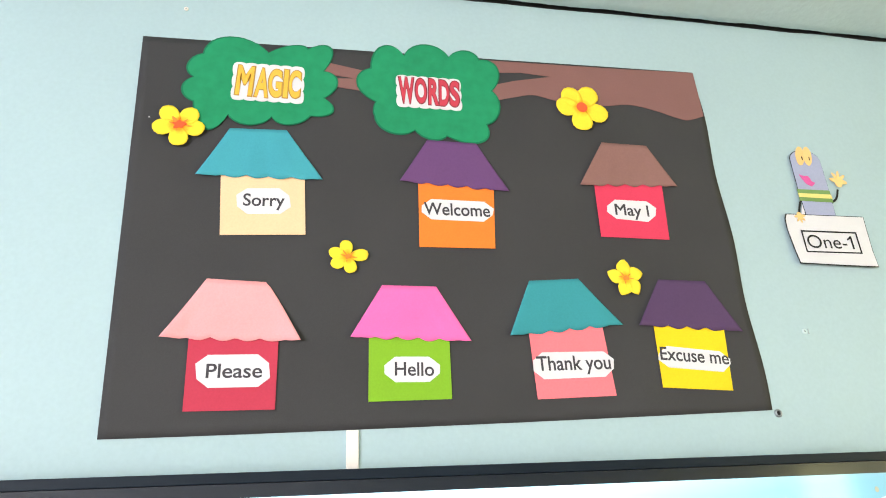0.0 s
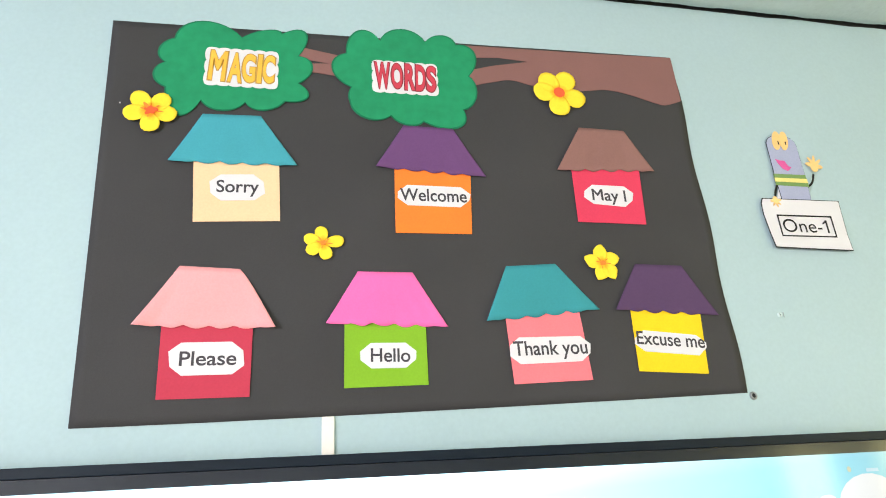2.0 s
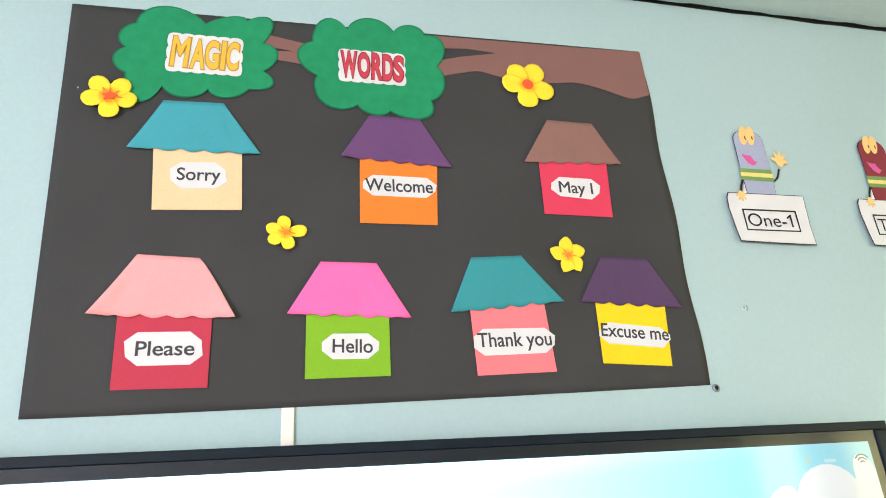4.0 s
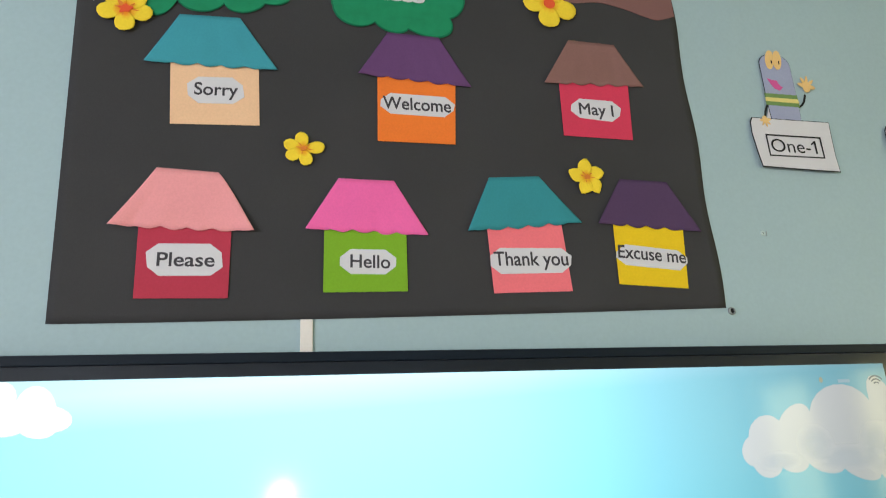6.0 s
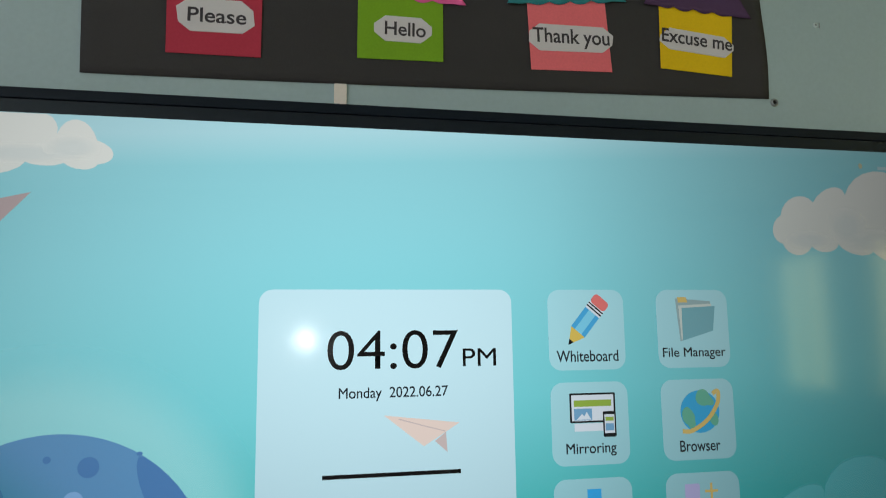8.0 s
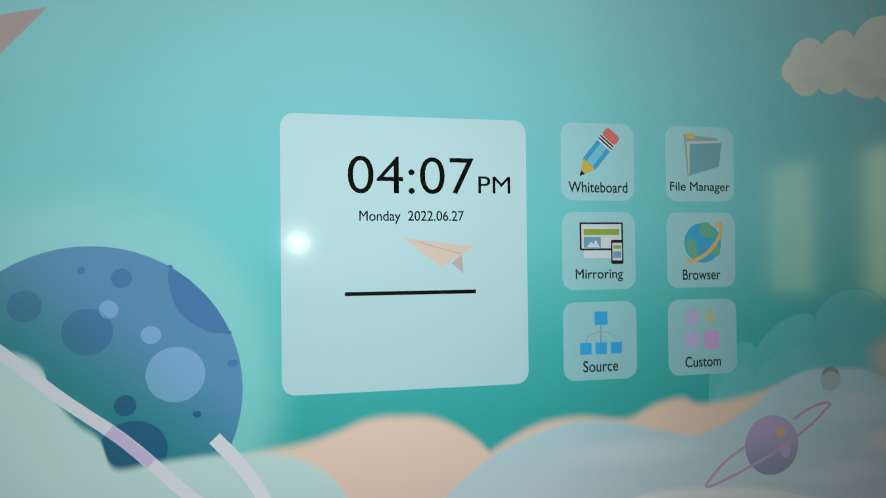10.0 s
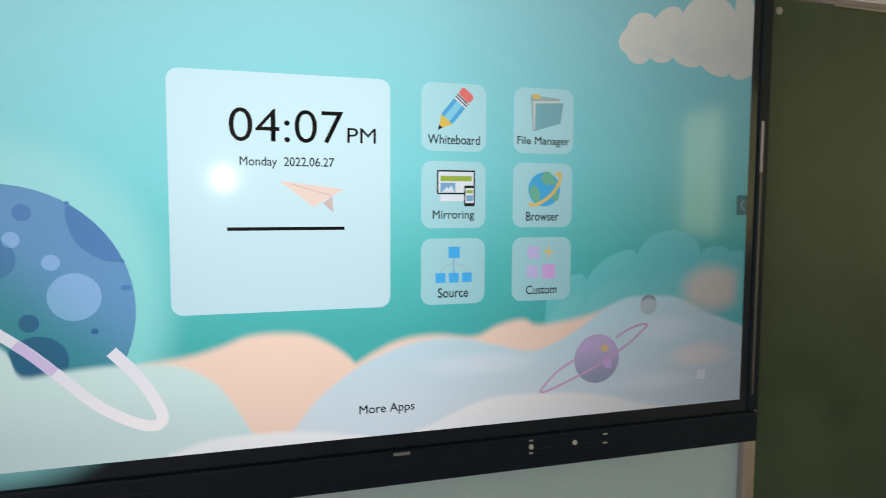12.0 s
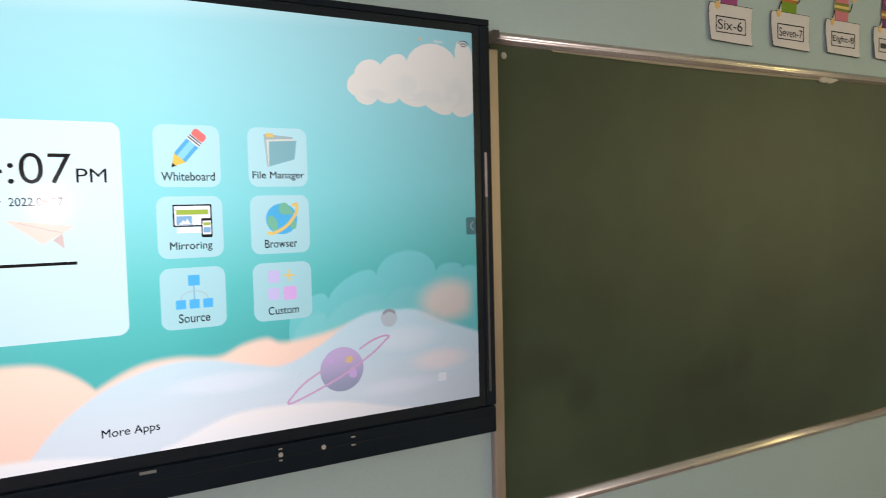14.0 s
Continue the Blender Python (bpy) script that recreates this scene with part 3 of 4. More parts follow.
house("Thank you", ((0.104, 2.278), (0.211, 2.285), (0.293, 2.186), (0.052, 2.161)), ((0.092, 2.172), (0.248, 2.183), (0.258, 2.043), (0.097, 2.038)),
      ((0.095, 2.129), (0.263, 2.131), (0.260, 2.080), (0.094, 2.076)), "sea", "salmon", (0.102, 2.083, 0.153, 0.038, 1), "salmon pink paper house with a sea green roof on black chart")
house("Excuse me", ((0.391, 2.287), (0.499, 2.285), (0.561, 2.173), (0.328, 2.185)), ((0.363, 2.187), (0.522, 2.179), (0.511, 2.050), (0.359, 2.058)),
      ((0.362, 2.142), (0.519, 2.131), (0.518, 2.088), (0.359, 2.098)), "dusk", "yellow", (0.364, 2.113, 0.151, 0.028, -4), "yellow paper house with a dark purple roof on black chart")


def flower(x, z, r, base, paint, centre, label, out=0.0, wide=0.40, petals=None, point=0.0):
    """A paper flower: five cupped petals and a middle."""
    y_back = Y_CHART - out
    f = thing("paper_flower", (x, y_back - 0.002, z), label, "paper flower", "yellow flowers on the chart")
    for i, (turn, long) in enumerate(petals or [(base + 72 * q, 1.0) for q in range(5)]):
        a = radians(turn)
        ca, sa = math.cos(a), math.sin(a)
        bm = bmesh.new()
        rings = []
        n, k = 14, 4
        for q in range(k + 1):
            s = q / k
            ring = []
            for j in range(n):
                t = 2 * math.pi * j / n
                u = 0.54 * r * long + s * 0.47 * r * long * math.cos(t) * (1 + 0.04 * math.sin(3 * t + i)) + point * r * s * max(0.0, math.cos(t + 0.4)) ** 8
                w = s * r * (wide + 0.07 * math.cos(t)) * math.sin(t)
                y = y_back - 0.0028 - 0.0010 * (r / 0.05) * (0.35 + s * s * 0.9) - 0.0003 * i
                ring.append(bm.verts.new((x + u * ca - w * sa, y, z + u * sa + w * ca)))
                if q == 0:
                    break
            rings.append(ring)
        for q in range(k):
            for j in range(n):
                b2, b3 = rings[q + 1][j], rings[q + 1][(j + 1) % n]
                if q == 0:
                    bm.faces.new((rings[0][0], b2, b3))
                else:
                    bm.faces.new((rings[q][j], b2, b3, rings[q][(j + 1) % n]))
        bmesh.ops.recalc_face_normals(bm, faces=bm.faces)
        bmesh.ops.solidify(bm, geom=bm.faces[:], thickness=0.0008)
        part("petal", bm, paint, f, smooth=True)
    y_mid = y_back - 0.0052 - 0.012 * r
    if centre == "dot":
        part("flower_middle", sheet(oval(x, z, r * 0.21, r * 0.21, 0, 18), y_mid, 0.0012), PAPER["red_dot"], f, "orange-red printed middle")
        return
    g = 0.8 if centre == "splash" else 0.62
    mid = [(x + g * r * (0.24 + 0.05 * math.sin(5 * q) + 0.04 * math.sin(3 * q + x * 50)) * math.cos(q) * 1.2, z + g * r * (0.22 + 0.04 * math.sin(5 * q) + 0.04 * math.sin(2 * q)) * math.sin(q)) for q in (2 * math.pi * i / 40 for i in range(40))]
    part("flower_middle", sheet(mid, y_mid, 0.0012), PAPER["red_dot"] if centre == "splash" else PAPER["stamen"], f, "orange printed middle")
    for turn, near, far in ((128, 0.10, 0.46), (40, 0.2, 0.42), (-5, 0.2, 0.50), (165, 0.2, 0.40), (255, 0.2, 0.33)):
        c, d = math.cos(radians(turn)), math.sin(radians(turn))
        fat = r * (0.085 if centre == "splash" and turn == 128 else 0.032)
        line = [(near, -0.4), ((near + far) / 2, -1.0), (far, -0.3), (far, 0.3), ((near + far) / 2, 1.0), (near, 0.4)]
        part("streak", sheet([(x + r * u * c - fat * w * d, z + r * u * d + fat * w * c) for u, w in line], y_mid + 0.0006, 0.0008), PAPER["stamen"], f)


flower(-0.602, 2.598, 0.050, -8, M_PETAL_RED, "splash", "yellow paper flower with a streaked orange middle on the chart", 0.002, 0.37, [(-10, 1.0), (52, 0.98), (130, 1.06), (192, 1.02), (273, 0.98)])
flower(0.276, 2.711, 0.063, -13, M_PETAL, "dot", "large yellow paper flower with a round red middle on the branch", petals=[(-19, 1.03), (60, 1.02), (128, 0.97), (180, 0.98), (264, 1.0)])
flower(-0.262, 2.320, 0.036, 20, M_PETAL_SMALL, "stamen", "small yellow paper flower between the paper houses", 0.0, 0.35, [(10, 1.12), (100, 0.98), (163, 1.06), (214, 1.04), (282, 0.98)])
flower(0.316, 2.287, 0.037, 12, M_PETAL_SMALL, "stamen", "small yellow paper flower with pointed petals above the paper houses", 0.0, 0.42, [(27, 1.0), (96, 1.02), (170, 0.98), (257, 0.95), (312, 1.0)], 0.16)

pin = thing("push_pin", (-0.662, Y_CHART, 2.617), "tiny white push pin in the black chart", "pin")
bm = bmesh.new()
bmesh.ops.create_uvsphere(bm, u_segments=10, v_segments=6, radius=0.0015)
bmesh.ops.translate(bm, verts=bm.verts, vec=(-0.662, Y_CHART, 2.617))
part("pin_head", bm, M_WHITE_PAPER, pin, smooth=True)

# ---- small fixings on the wall ----


def turned_ring(x, z, y, r_out, r_in, depth, n=20):
    """A short tube that lies against the wall."""
    bm = bmesh.new()
    prof = [(r_in, 0.0), (r_in, -depth), (r_in + (r_out - r_in) * 0.3, -depth * 1.1), (r_out, -depth * 0.4), (r_out, 0.0)]
    rows = [[bm.verts.new((x + r * math.cos(2 * math.pi * i / n), y + d, z + r * math.sin(2 * math.pi * i / n))) for r, d in prof] for i in range(n)]
    for a, b in zip(rows, rows[1:] + rows[:1]):
        for j in range(len(prof) - 1):
            bm.faces.new((a[j], b[j], b[j + 1], a[j + 1]))
    return bm


g = thing("wall_grommet", (0.604, 0, 2.004), "dark open wall anchor with a grey rim below the chart", "wall anchor")
part("rim", turned_ring(0.604, 2.004, 0.0, 0.0085, 0.005, 0.004), M_STEEL, g, smooth=True)
part("hole", sheet(oval(0.604, 2.004, 0.0052, 0.0052, 0, 16), 0.0, 0.001), M_DARK_HOLE, g)
g = thing("wall_plug", (0.715, 0, 2.176), "small pale plastic plug set in the mint wall", "wall plug")
part("rim", turned_ring(0.715, 2.176, 0.0, 0.0062, 0.0024, 0.003), M_CEIL, g, smooth=True)
part("hole", sheet(oval(0.715, 2.176, 0.0026, 0.0026, 0, 12), 0.0, 0.0008), M_DARK_HOLE, g)
part("lip", sheet(rect(0.7235, 0.7250, 2.170, 2.182), 0.0, 0.001), M_STEEL, g)
g = thing("wall_plug", (-0.618, 0, 2.905), "small pale plastic plug set in the wall above the chart", "wall plug")
part("rim", turned_ring(-0.618, 2.905, 0.0, 0.0050, 0.0020, 0.003), M_PLASTIC_WHITE, g, smooth=True)
part("hole", sheet(oval(-0.618, 2.905, 0.0022, 0.0022, 0, 12), 0.0, 0.0008), M_STEEL, g)
c = thing("cable_cover", (-0.2525, 0, 1.80), "narrow white plastic cable strip between chart and display", "cable cover")
part("strip", solid(-0.2635, -0.2415, -0.006, 0.0, 1.80, 1.989, 0.0015), M_PLASTIC_WHITE, c)

# ---- number signs ----


def mitt(cx, cz, r, turn):
    """A small paper mitt with four lobes."""
    lobes = []
    for a0, a1, reach in ((-150, -30, 0.95), (-30, 30, 1.25), (30, 72, 1.50), (72, 110, 1.55), (110, 150, 1.40), (150, 210, 1.30)):
        m = radians((a0 + a1) / 2)
        lobes.append((cx + r * 0.62 * math.cos(radians(a0)), cz + r * 0.62 * math.sin(radians(a0)), cx + r * reach * math.cos(m), cz + r * reach * math.sin(m)))
    return turned(lobed(lobes, 7, 0.95), cx, cz, turn)


def number_sign(x, z, text, colour, stripe, accent, label, readable=True):
    """A paper cut-out figure that holds a white card; x, z the card's upper left corner."""
    s = thing("number_sign", (x + 0.10, 0.0, z - 0.13), label, "number sign", "number signs on the wall")
    body = [(x + 0.056, z - 0.004), (x + 0.054, z + 0.06), (x + 0.055, z + 0.145)] + [(x + 0.096 + 0.041 * math.cos(radians(a)), z + 0.148 + 0.028 * math.sin(radians(a))) for a in range(170, -1, -17)] + [(x + 0.137, z + 0.06), (x + 0.134, z - 0.004)]
    part("figure_outline", sheet([(px + (0.0012 if px > x + 0.09 else -0.0012), pz + (0.0012 if pz > z else 0)) for px, pz in body], -0.004, 0.0005), PAPER["black"], s)
    fig = part("figure", sheet(body, -0.0046, 0.0008), PAPER[colour], s)
    for k, (za, zb, c) in enumerate(((0.036, 0.067, stripe), (0.046, 0.056, accent))):
        part("stripe", sheet([(x + 0.049, z + za), (x + 0.139, z + za - 0.001), (x + 0.1375, z + zb), (x + 0.0495, z + zb)], -0.0056 - 0.0006 * k, 0.0005), PAPER[c], s)
    heart = [(x + 0.066, z + 0.108), (x + 0.078, z + 0.104), (x + 0.090, z + 0.104), (x + 0.097, z + 0.090), (x + 0.105, z + 0.086), (x + 0.093, z + 0.076), (x + 0.080, z + 0.082), (x + 0.071, z + 0.096)]
    part("patch", sheet(heart, -0.0056, 0.0005), PAPER["heart"], s)
    for q, ox in enumerate((0.084, 0.104)):
        part("oval", sheet(oval(x + ox, z + 0.160, 0.0118, 0.027, -9 if q else -12), -0.0056 - 0.0007 * q, 0.0006), PAPER["tan"], s)
        part("mark", sheet(oval(x + ox + 0.003, z + 0.153, 0.0014, 0.0055), -0.0072, 0.0003, 0), PAPER["black"], s)
    part("arm", sheet(band([(x + 0.134, z + 0.034), (x + 0.152, z + 0.048), (x + 0.163, z + 0.072)], 0.005), -0.004, 0.0008), PAPER["black"], s)
    part("arm", sheet(band([(x + 0.052, z + 0.038), (x + 0.043, z + 0.020), (x + 0.038, z + 0.004)], 0.005), -0.0052, 0.0008), PAPER["black"], s)
    part("mitt", sheet(mitt(x + 0.171, z + 0.095, 0.0185, -12), -0.0052, 0.0012), PAPER["tan"], s)
    part("flap", sheet([(x + 0.043, z - 0.002), (x + 0.054, z + 0.030), (x + 0.062, z - 0.002)], -0.0036, 0.0004), M_WHITE_PAPER, s)
    card = [(x, z), (x + 0.208, z), (x + 0.206, z - 0.03), (x + 0.2025, z - 0.09), (x + 0.203, z - 0.131), (x + 0.10, z - 0.129), (x + 0.0, z - 0.126), (x - 0.004, z - 0.09), (x - 0.008, z - 0.04), (x - 0.006, z - 0.012)]
    part("card_outline", sheet(card, -0.0062, 0.0005, 0.004), PAPER["black"], s)
    inner = [(x + 0.10 + (px - x - 0.10) * 0.980, z - 0.065 + (pz - z + 0.065) * 0.966) for px, pz in card]
    part("card", sheet(inner, -0.0068, 0.0008, 0.004), M_WHITE_PAPER, s, "white paper card with a black edge")
    part("mitt", sheet(mitt(x + 0.034, z - 0.006, 0.0115, 186), -0.0080, 0.0012), PAPER["tan"], s)
    x0, x1, z0, z1, w = x + 0.025, x + 0.171, z - 0.098, z - 0.043, 0.0035
    for r in ((x0, x1, z1 - w, z1), (x0, x1, z0, z0 + w), (x0, x0 + w, z0, z1), (x1 - w, x1, z0, z1)):
        part("border", sheet(rect(*r), -0.0095, 0.0005, 0.0), PAPER["black"], s)
    if readable:
        wd = 0.120 if len(text) < 6 else 0.128
        letters("lettering", text, x0 + 0.009, z0 + 0.011, wd, 0.033 if len(text) < 6 else 0.030, -0.0102, PAPER["black"], s)
        if text.endswith("1"):
            ex, ez = x0 + 0.009 + wd, z0 + 0.044
            part("lettering", sheet([(ex - 0.003, ez), (ex - 0.003, ez - 0.0055), (ex - 0.013, ez - 0.0115), (ex - 0.013, ez - 0.0075)], -0.0098, 0.0004), PAPER["black"], s)
    else:
        part("lettering", sheet(rect(x0 + 0.012, x1 - 0.012, z0 + 0.016, z0 + 0.036), -0.0096, 0.0005), M_INK, s)


number_sign(0.7425, 2.457, "One-1", "lilac", "stripe_green", "stripe_yellow", "lilac paper figure holding a white number card on the wall")
number_sign(1.110, 2.457, "Two-2", "maroon", "stripe_green", "stripe_yellow", "maroon paper figure holding a white number card on the wall")
number_sign(1.803, 2.100, "Six-6", "plum", "stripe_green", "stripe_yellow", "plum paper figure holding a white number card above the chalkboard")
number_sign(2.114, 2.107, "Seven-7", "lime", "stripe_rust", "stripe_yellow", "lime green paper figure holding a white number card above the chalkboard")
number_sign(2.420, 2.110, "Eight-8", "blush", "stripe_olive", "stripe_yellow", "pink paper figure holding a white number card above the chalkboard")
number_sign(2.722, 2.112, "", "violet", "stripe_rust", "stripe_yellow", "violet paper figure holding a white number card above the chalkboard", False)

# ---- chalkboard ----
BX0, BX1, BZ0, BZ1 = 0.930, 3.40, 0.555, 1.912
cb = thing("chalkboard", ((BX0 + BX1) / 2, 0, BZ0), "dark green chalkboard in a dull aluminium frame beside the display", "chalkboard")
part("board", solid(BX0 + 0.012, BX1 - 0.012, -0.014, -0.002, BZ0 + 0.012, BZ1 - 0.012), M_BOARD, cb, "dark green writing surface with faint smudges")


def rail(x0, x1, z0, z1, ribs):
    """A ribbed aluminium profile along x, with a rounded front."""
    bm = bmesh.new()
    h = z1 - z0
    n = 26
    prof = []
    for i in range(n + 1):
        t = i / n
        y = -0.012 - 0.018 * math.sin(math.pi * t) ** 0.6 - 0.0007 * math.cos(t * math.pi * 2 * ribs)
        prof.append((y, z0 + h * t))
    prof = [(0.0, z0)] + prof + [(0.0, z1)]
    a = [bm.verts.new((x0, y, z)) for y, z in prof]
    b = [bm.verts.new((x1, y, z)) for y, z in prof]
    for i in range(len(prof) - 1):
        bm.faces.new((a[i], b[i], b[i + 1], a[i + 1]))
    bm.faces.new(a)
    bm.faces.new(b[::-1])
    return bm


part("top_rail", rail(BX0 + 0.012, BX1, BZ1 - 0.032, BZ1 + 0.005, 3), M_ALU, cb, "ribbed aluminium rail", smooth=True)
part("bottom_rail", rail(BX0 + 0.03, BX1, BZ0 - 0.008, BZ0 + 0.030, 2), M_ALU, cb, "ribbed aluminium rail", smooth=True)
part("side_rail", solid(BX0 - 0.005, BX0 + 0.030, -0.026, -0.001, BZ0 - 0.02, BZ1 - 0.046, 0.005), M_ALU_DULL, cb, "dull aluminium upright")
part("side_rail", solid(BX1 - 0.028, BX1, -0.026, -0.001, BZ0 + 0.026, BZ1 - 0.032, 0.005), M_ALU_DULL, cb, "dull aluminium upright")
part("rail_lip", sheet([(1.15, BZ1 - 0.031), (2.42, BZ1 - 0.031)] + [(2.42 - 1.27 * q / 12, BZ1 - 0.034 - 0.006 * math.sin(math.pi * q / 12)) for q in range(13)], -0.0145, 0.004), M_LIP, cb, "bowed aluminium lip under the rail")
part("corner_cap", sheet([(BX0 - 0.006, BZ1 - 0.040), (BX0 - 0.006, BZ1 - 0.018), (BX0 + 0.012, BZ1 + 0.003), (BX0 + 0.030, BZ1 + 0.003), (BX0 + 0.030, BZ1 - 0.012), (BX0 + 0.012, BZ1 - 0.030)], -0.001, 0.033), M_TRIM_DARK, cb, "dark plastic corner cap")
bm = bmesh.new()
bmesh.ops.create_uvsphere(bm, u_segments=16, v_segments=8, radius=0.0095)
bmesh.ops.scale(bm, vec=(1, 0.5, 1), verts=bm.verts)
bmesh.ops.translate(bm, verts=bm.verts, vec=(0.985, -0.015, 1.853))
part("knob", bm, M_CHALK_GREY, cb, "round grey plastic knob", smooth=True)
part("clip", sheet(lobed([(2.36, 1.880, 2.37, 1.868), (2.40, 1.872, 2.42, 1.868), (2.45, 1.878, 2.46, 1.884), (2.40, 1.886, 2.38, 1.888)], 5), -0.016, 0.010), M_CHALK_GREY, cb)

# ---- interactive display ----


def sky_picture():
    """The wallpaper's sky: teal below, pale towards the top, a little deeper on one side."""
    m = lit("screen_sky", lin(60, 166, 162), lin(0, 0, 0), 0.2, 0.93, side=-0.05)
    n, l = m.node_tree.nodes, m.node_tree.links
    mix = [q for q in n if q.type == "MIX"][0]
    rng = mix.inputs["Factor"].links[0].from_node
    rng.interpolation_type = "LINEAR"
    ramp = n.new("ShaderNodeValToRGB")
    e = ramp.color_ramp.elements
    e[0].position, e[0].color = 0.0, lin(60, 162, 160)
    e[1].position, e[1].color = 1.0, lin(174, 218, 223)
    for at, c in ((0.16, (72, 175, 173)), (0.42, (113, 198, 202)), (0.72, (134, 205, 211)), (0.93, (144, 207, 213))):
        q = e.new(at)
        q.color = lin(*c)
    l.new(rng.outputs["Result"], ramp.inputs["Fac"])
    l.new(ramp.outputs["Color"], n["Principled BSDF"].inputs["Emission Color"])
    n.remove(mix)
    return m


SX, SZ0, SZ1, SY = 0.825, 0.95, 1.875, -0.107
dp = thing("interactive_display", (0.0, SY, SZ0), "large black-framed interactive display, switched on, mounted on the wall", "display", back=0.0)
part("body", solid(-0.868, 0.868, -0.098, -0.035, 0.870, 1.905, 0.008), M_BEZEL, dp)
part("wall_mount", solid(-0.42, 0.42, -0.0345, BACK - 0.001, 1.05, 1.75), M_BEZEL, dp, "dark steel wall bracket")
part("top_bezel", solid(-0.875, 0.875, SY - 0.006, -0.09, 1.896, 1.912, 0.0014), M_BEZEL, dp)
for s in (-1, 1):
    part("side_bezel", solid(min(s * 0.846, s * 0.875), max(s * 0.846, s * 0.875), SY - 0.006, -0.09, 0.9215, 1.8955, 0.003), M_BEZEL, dp)
part("bottom_bezel", solid(-0.869, 0.869, SY - 0.014, -0.085, 0.852, 0.921, 0.004), M_BEZEL, dp)
part("bezel_seam", solid(-0.868, 0.868, SY - 0.0148, SY - 0.013, 0.893, 0.8945), M_DARK_HOLE, dp)
part("glass_border", solid(-0.8455, 0.8455, SY - 0.0018, -0.092, 0.9215, 1.8955), M_BEZEL_GLASS, dp, "dark glass border")
part("trim", solid(0.853, 0.860, SY - 0.0070, SY - 0.0055, 1.464, 1.577, 0.0006), M_TRIM, dp, "short pale strip on the side bezel")
part("trim", solid(0.854, 0.860, SY - 0.0068, SY - 0.0055, 0.96, 1.463, 0.0006), M_TRIM_DARK, dp, "long dark grey strip on the side bezel")
yb = SY - 0.0150
part("maker_mark", sheet(rect(0.016, 0.048, 0.911, 0.917), yb + 0.001, 0.0006), M_STEEL, dp, "small pale mark")
part("button", sheet(oval(0.303, 0.899, 0.005, 0.0055), yb + 0.001, 0.0016), M_CHALK_GREY, dp, "round grey button")
part("button", sheet(oval(0.402, 0.898, 0.005, 0.0055), yb + 0.001, 0.0016), M_CHALK_GREY, dp, "round grey button")
for bx, bz, w in ((0.303, 0.886, 0.004), (0.303, 0.912, 0.004), (0.474, 0.909, 0.005), (0.474, 0.890, 0.005)):
    part("port_mark", sheet(rect(bx - w, bx + w, bz - 0.0015, bz + 0.0015), yb + 0.001, 0.0006), M_CHALK_GREY, dp)

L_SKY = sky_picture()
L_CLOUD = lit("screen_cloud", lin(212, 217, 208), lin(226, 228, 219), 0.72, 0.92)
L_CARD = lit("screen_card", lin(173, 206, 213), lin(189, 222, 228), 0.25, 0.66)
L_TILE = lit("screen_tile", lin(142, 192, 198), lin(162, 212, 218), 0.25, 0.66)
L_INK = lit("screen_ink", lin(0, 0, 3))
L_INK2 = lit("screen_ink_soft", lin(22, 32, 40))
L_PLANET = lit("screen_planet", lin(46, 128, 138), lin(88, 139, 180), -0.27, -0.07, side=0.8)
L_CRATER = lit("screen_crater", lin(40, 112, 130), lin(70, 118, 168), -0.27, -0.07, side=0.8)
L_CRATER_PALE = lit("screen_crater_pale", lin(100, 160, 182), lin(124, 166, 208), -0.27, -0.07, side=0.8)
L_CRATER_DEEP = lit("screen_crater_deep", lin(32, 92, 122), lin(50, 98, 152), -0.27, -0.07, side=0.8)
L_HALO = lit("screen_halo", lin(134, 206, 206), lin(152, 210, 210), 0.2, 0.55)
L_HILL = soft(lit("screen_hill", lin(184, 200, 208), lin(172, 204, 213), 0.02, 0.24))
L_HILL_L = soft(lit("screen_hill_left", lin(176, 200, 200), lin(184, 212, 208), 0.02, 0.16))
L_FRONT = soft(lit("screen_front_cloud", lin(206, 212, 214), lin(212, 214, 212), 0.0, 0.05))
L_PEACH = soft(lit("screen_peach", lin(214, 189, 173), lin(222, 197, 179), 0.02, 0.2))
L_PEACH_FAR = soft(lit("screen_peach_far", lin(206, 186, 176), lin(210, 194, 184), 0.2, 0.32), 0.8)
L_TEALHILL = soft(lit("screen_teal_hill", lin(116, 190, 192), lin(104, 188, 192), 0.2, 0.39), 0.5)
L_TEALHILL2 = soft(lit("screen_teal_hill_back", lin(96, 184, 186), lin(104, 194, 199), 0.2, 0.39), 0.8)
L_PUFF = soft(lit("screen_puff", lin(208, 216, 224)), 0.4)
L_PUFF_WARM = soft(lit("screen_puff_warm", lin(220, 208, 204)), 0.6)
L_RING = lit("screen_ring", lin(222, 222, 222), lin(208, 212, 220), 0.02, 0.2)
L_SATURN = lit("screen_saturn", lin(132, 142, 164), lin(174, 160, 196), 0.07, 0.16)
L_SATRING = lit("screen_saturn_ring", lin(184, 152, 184))
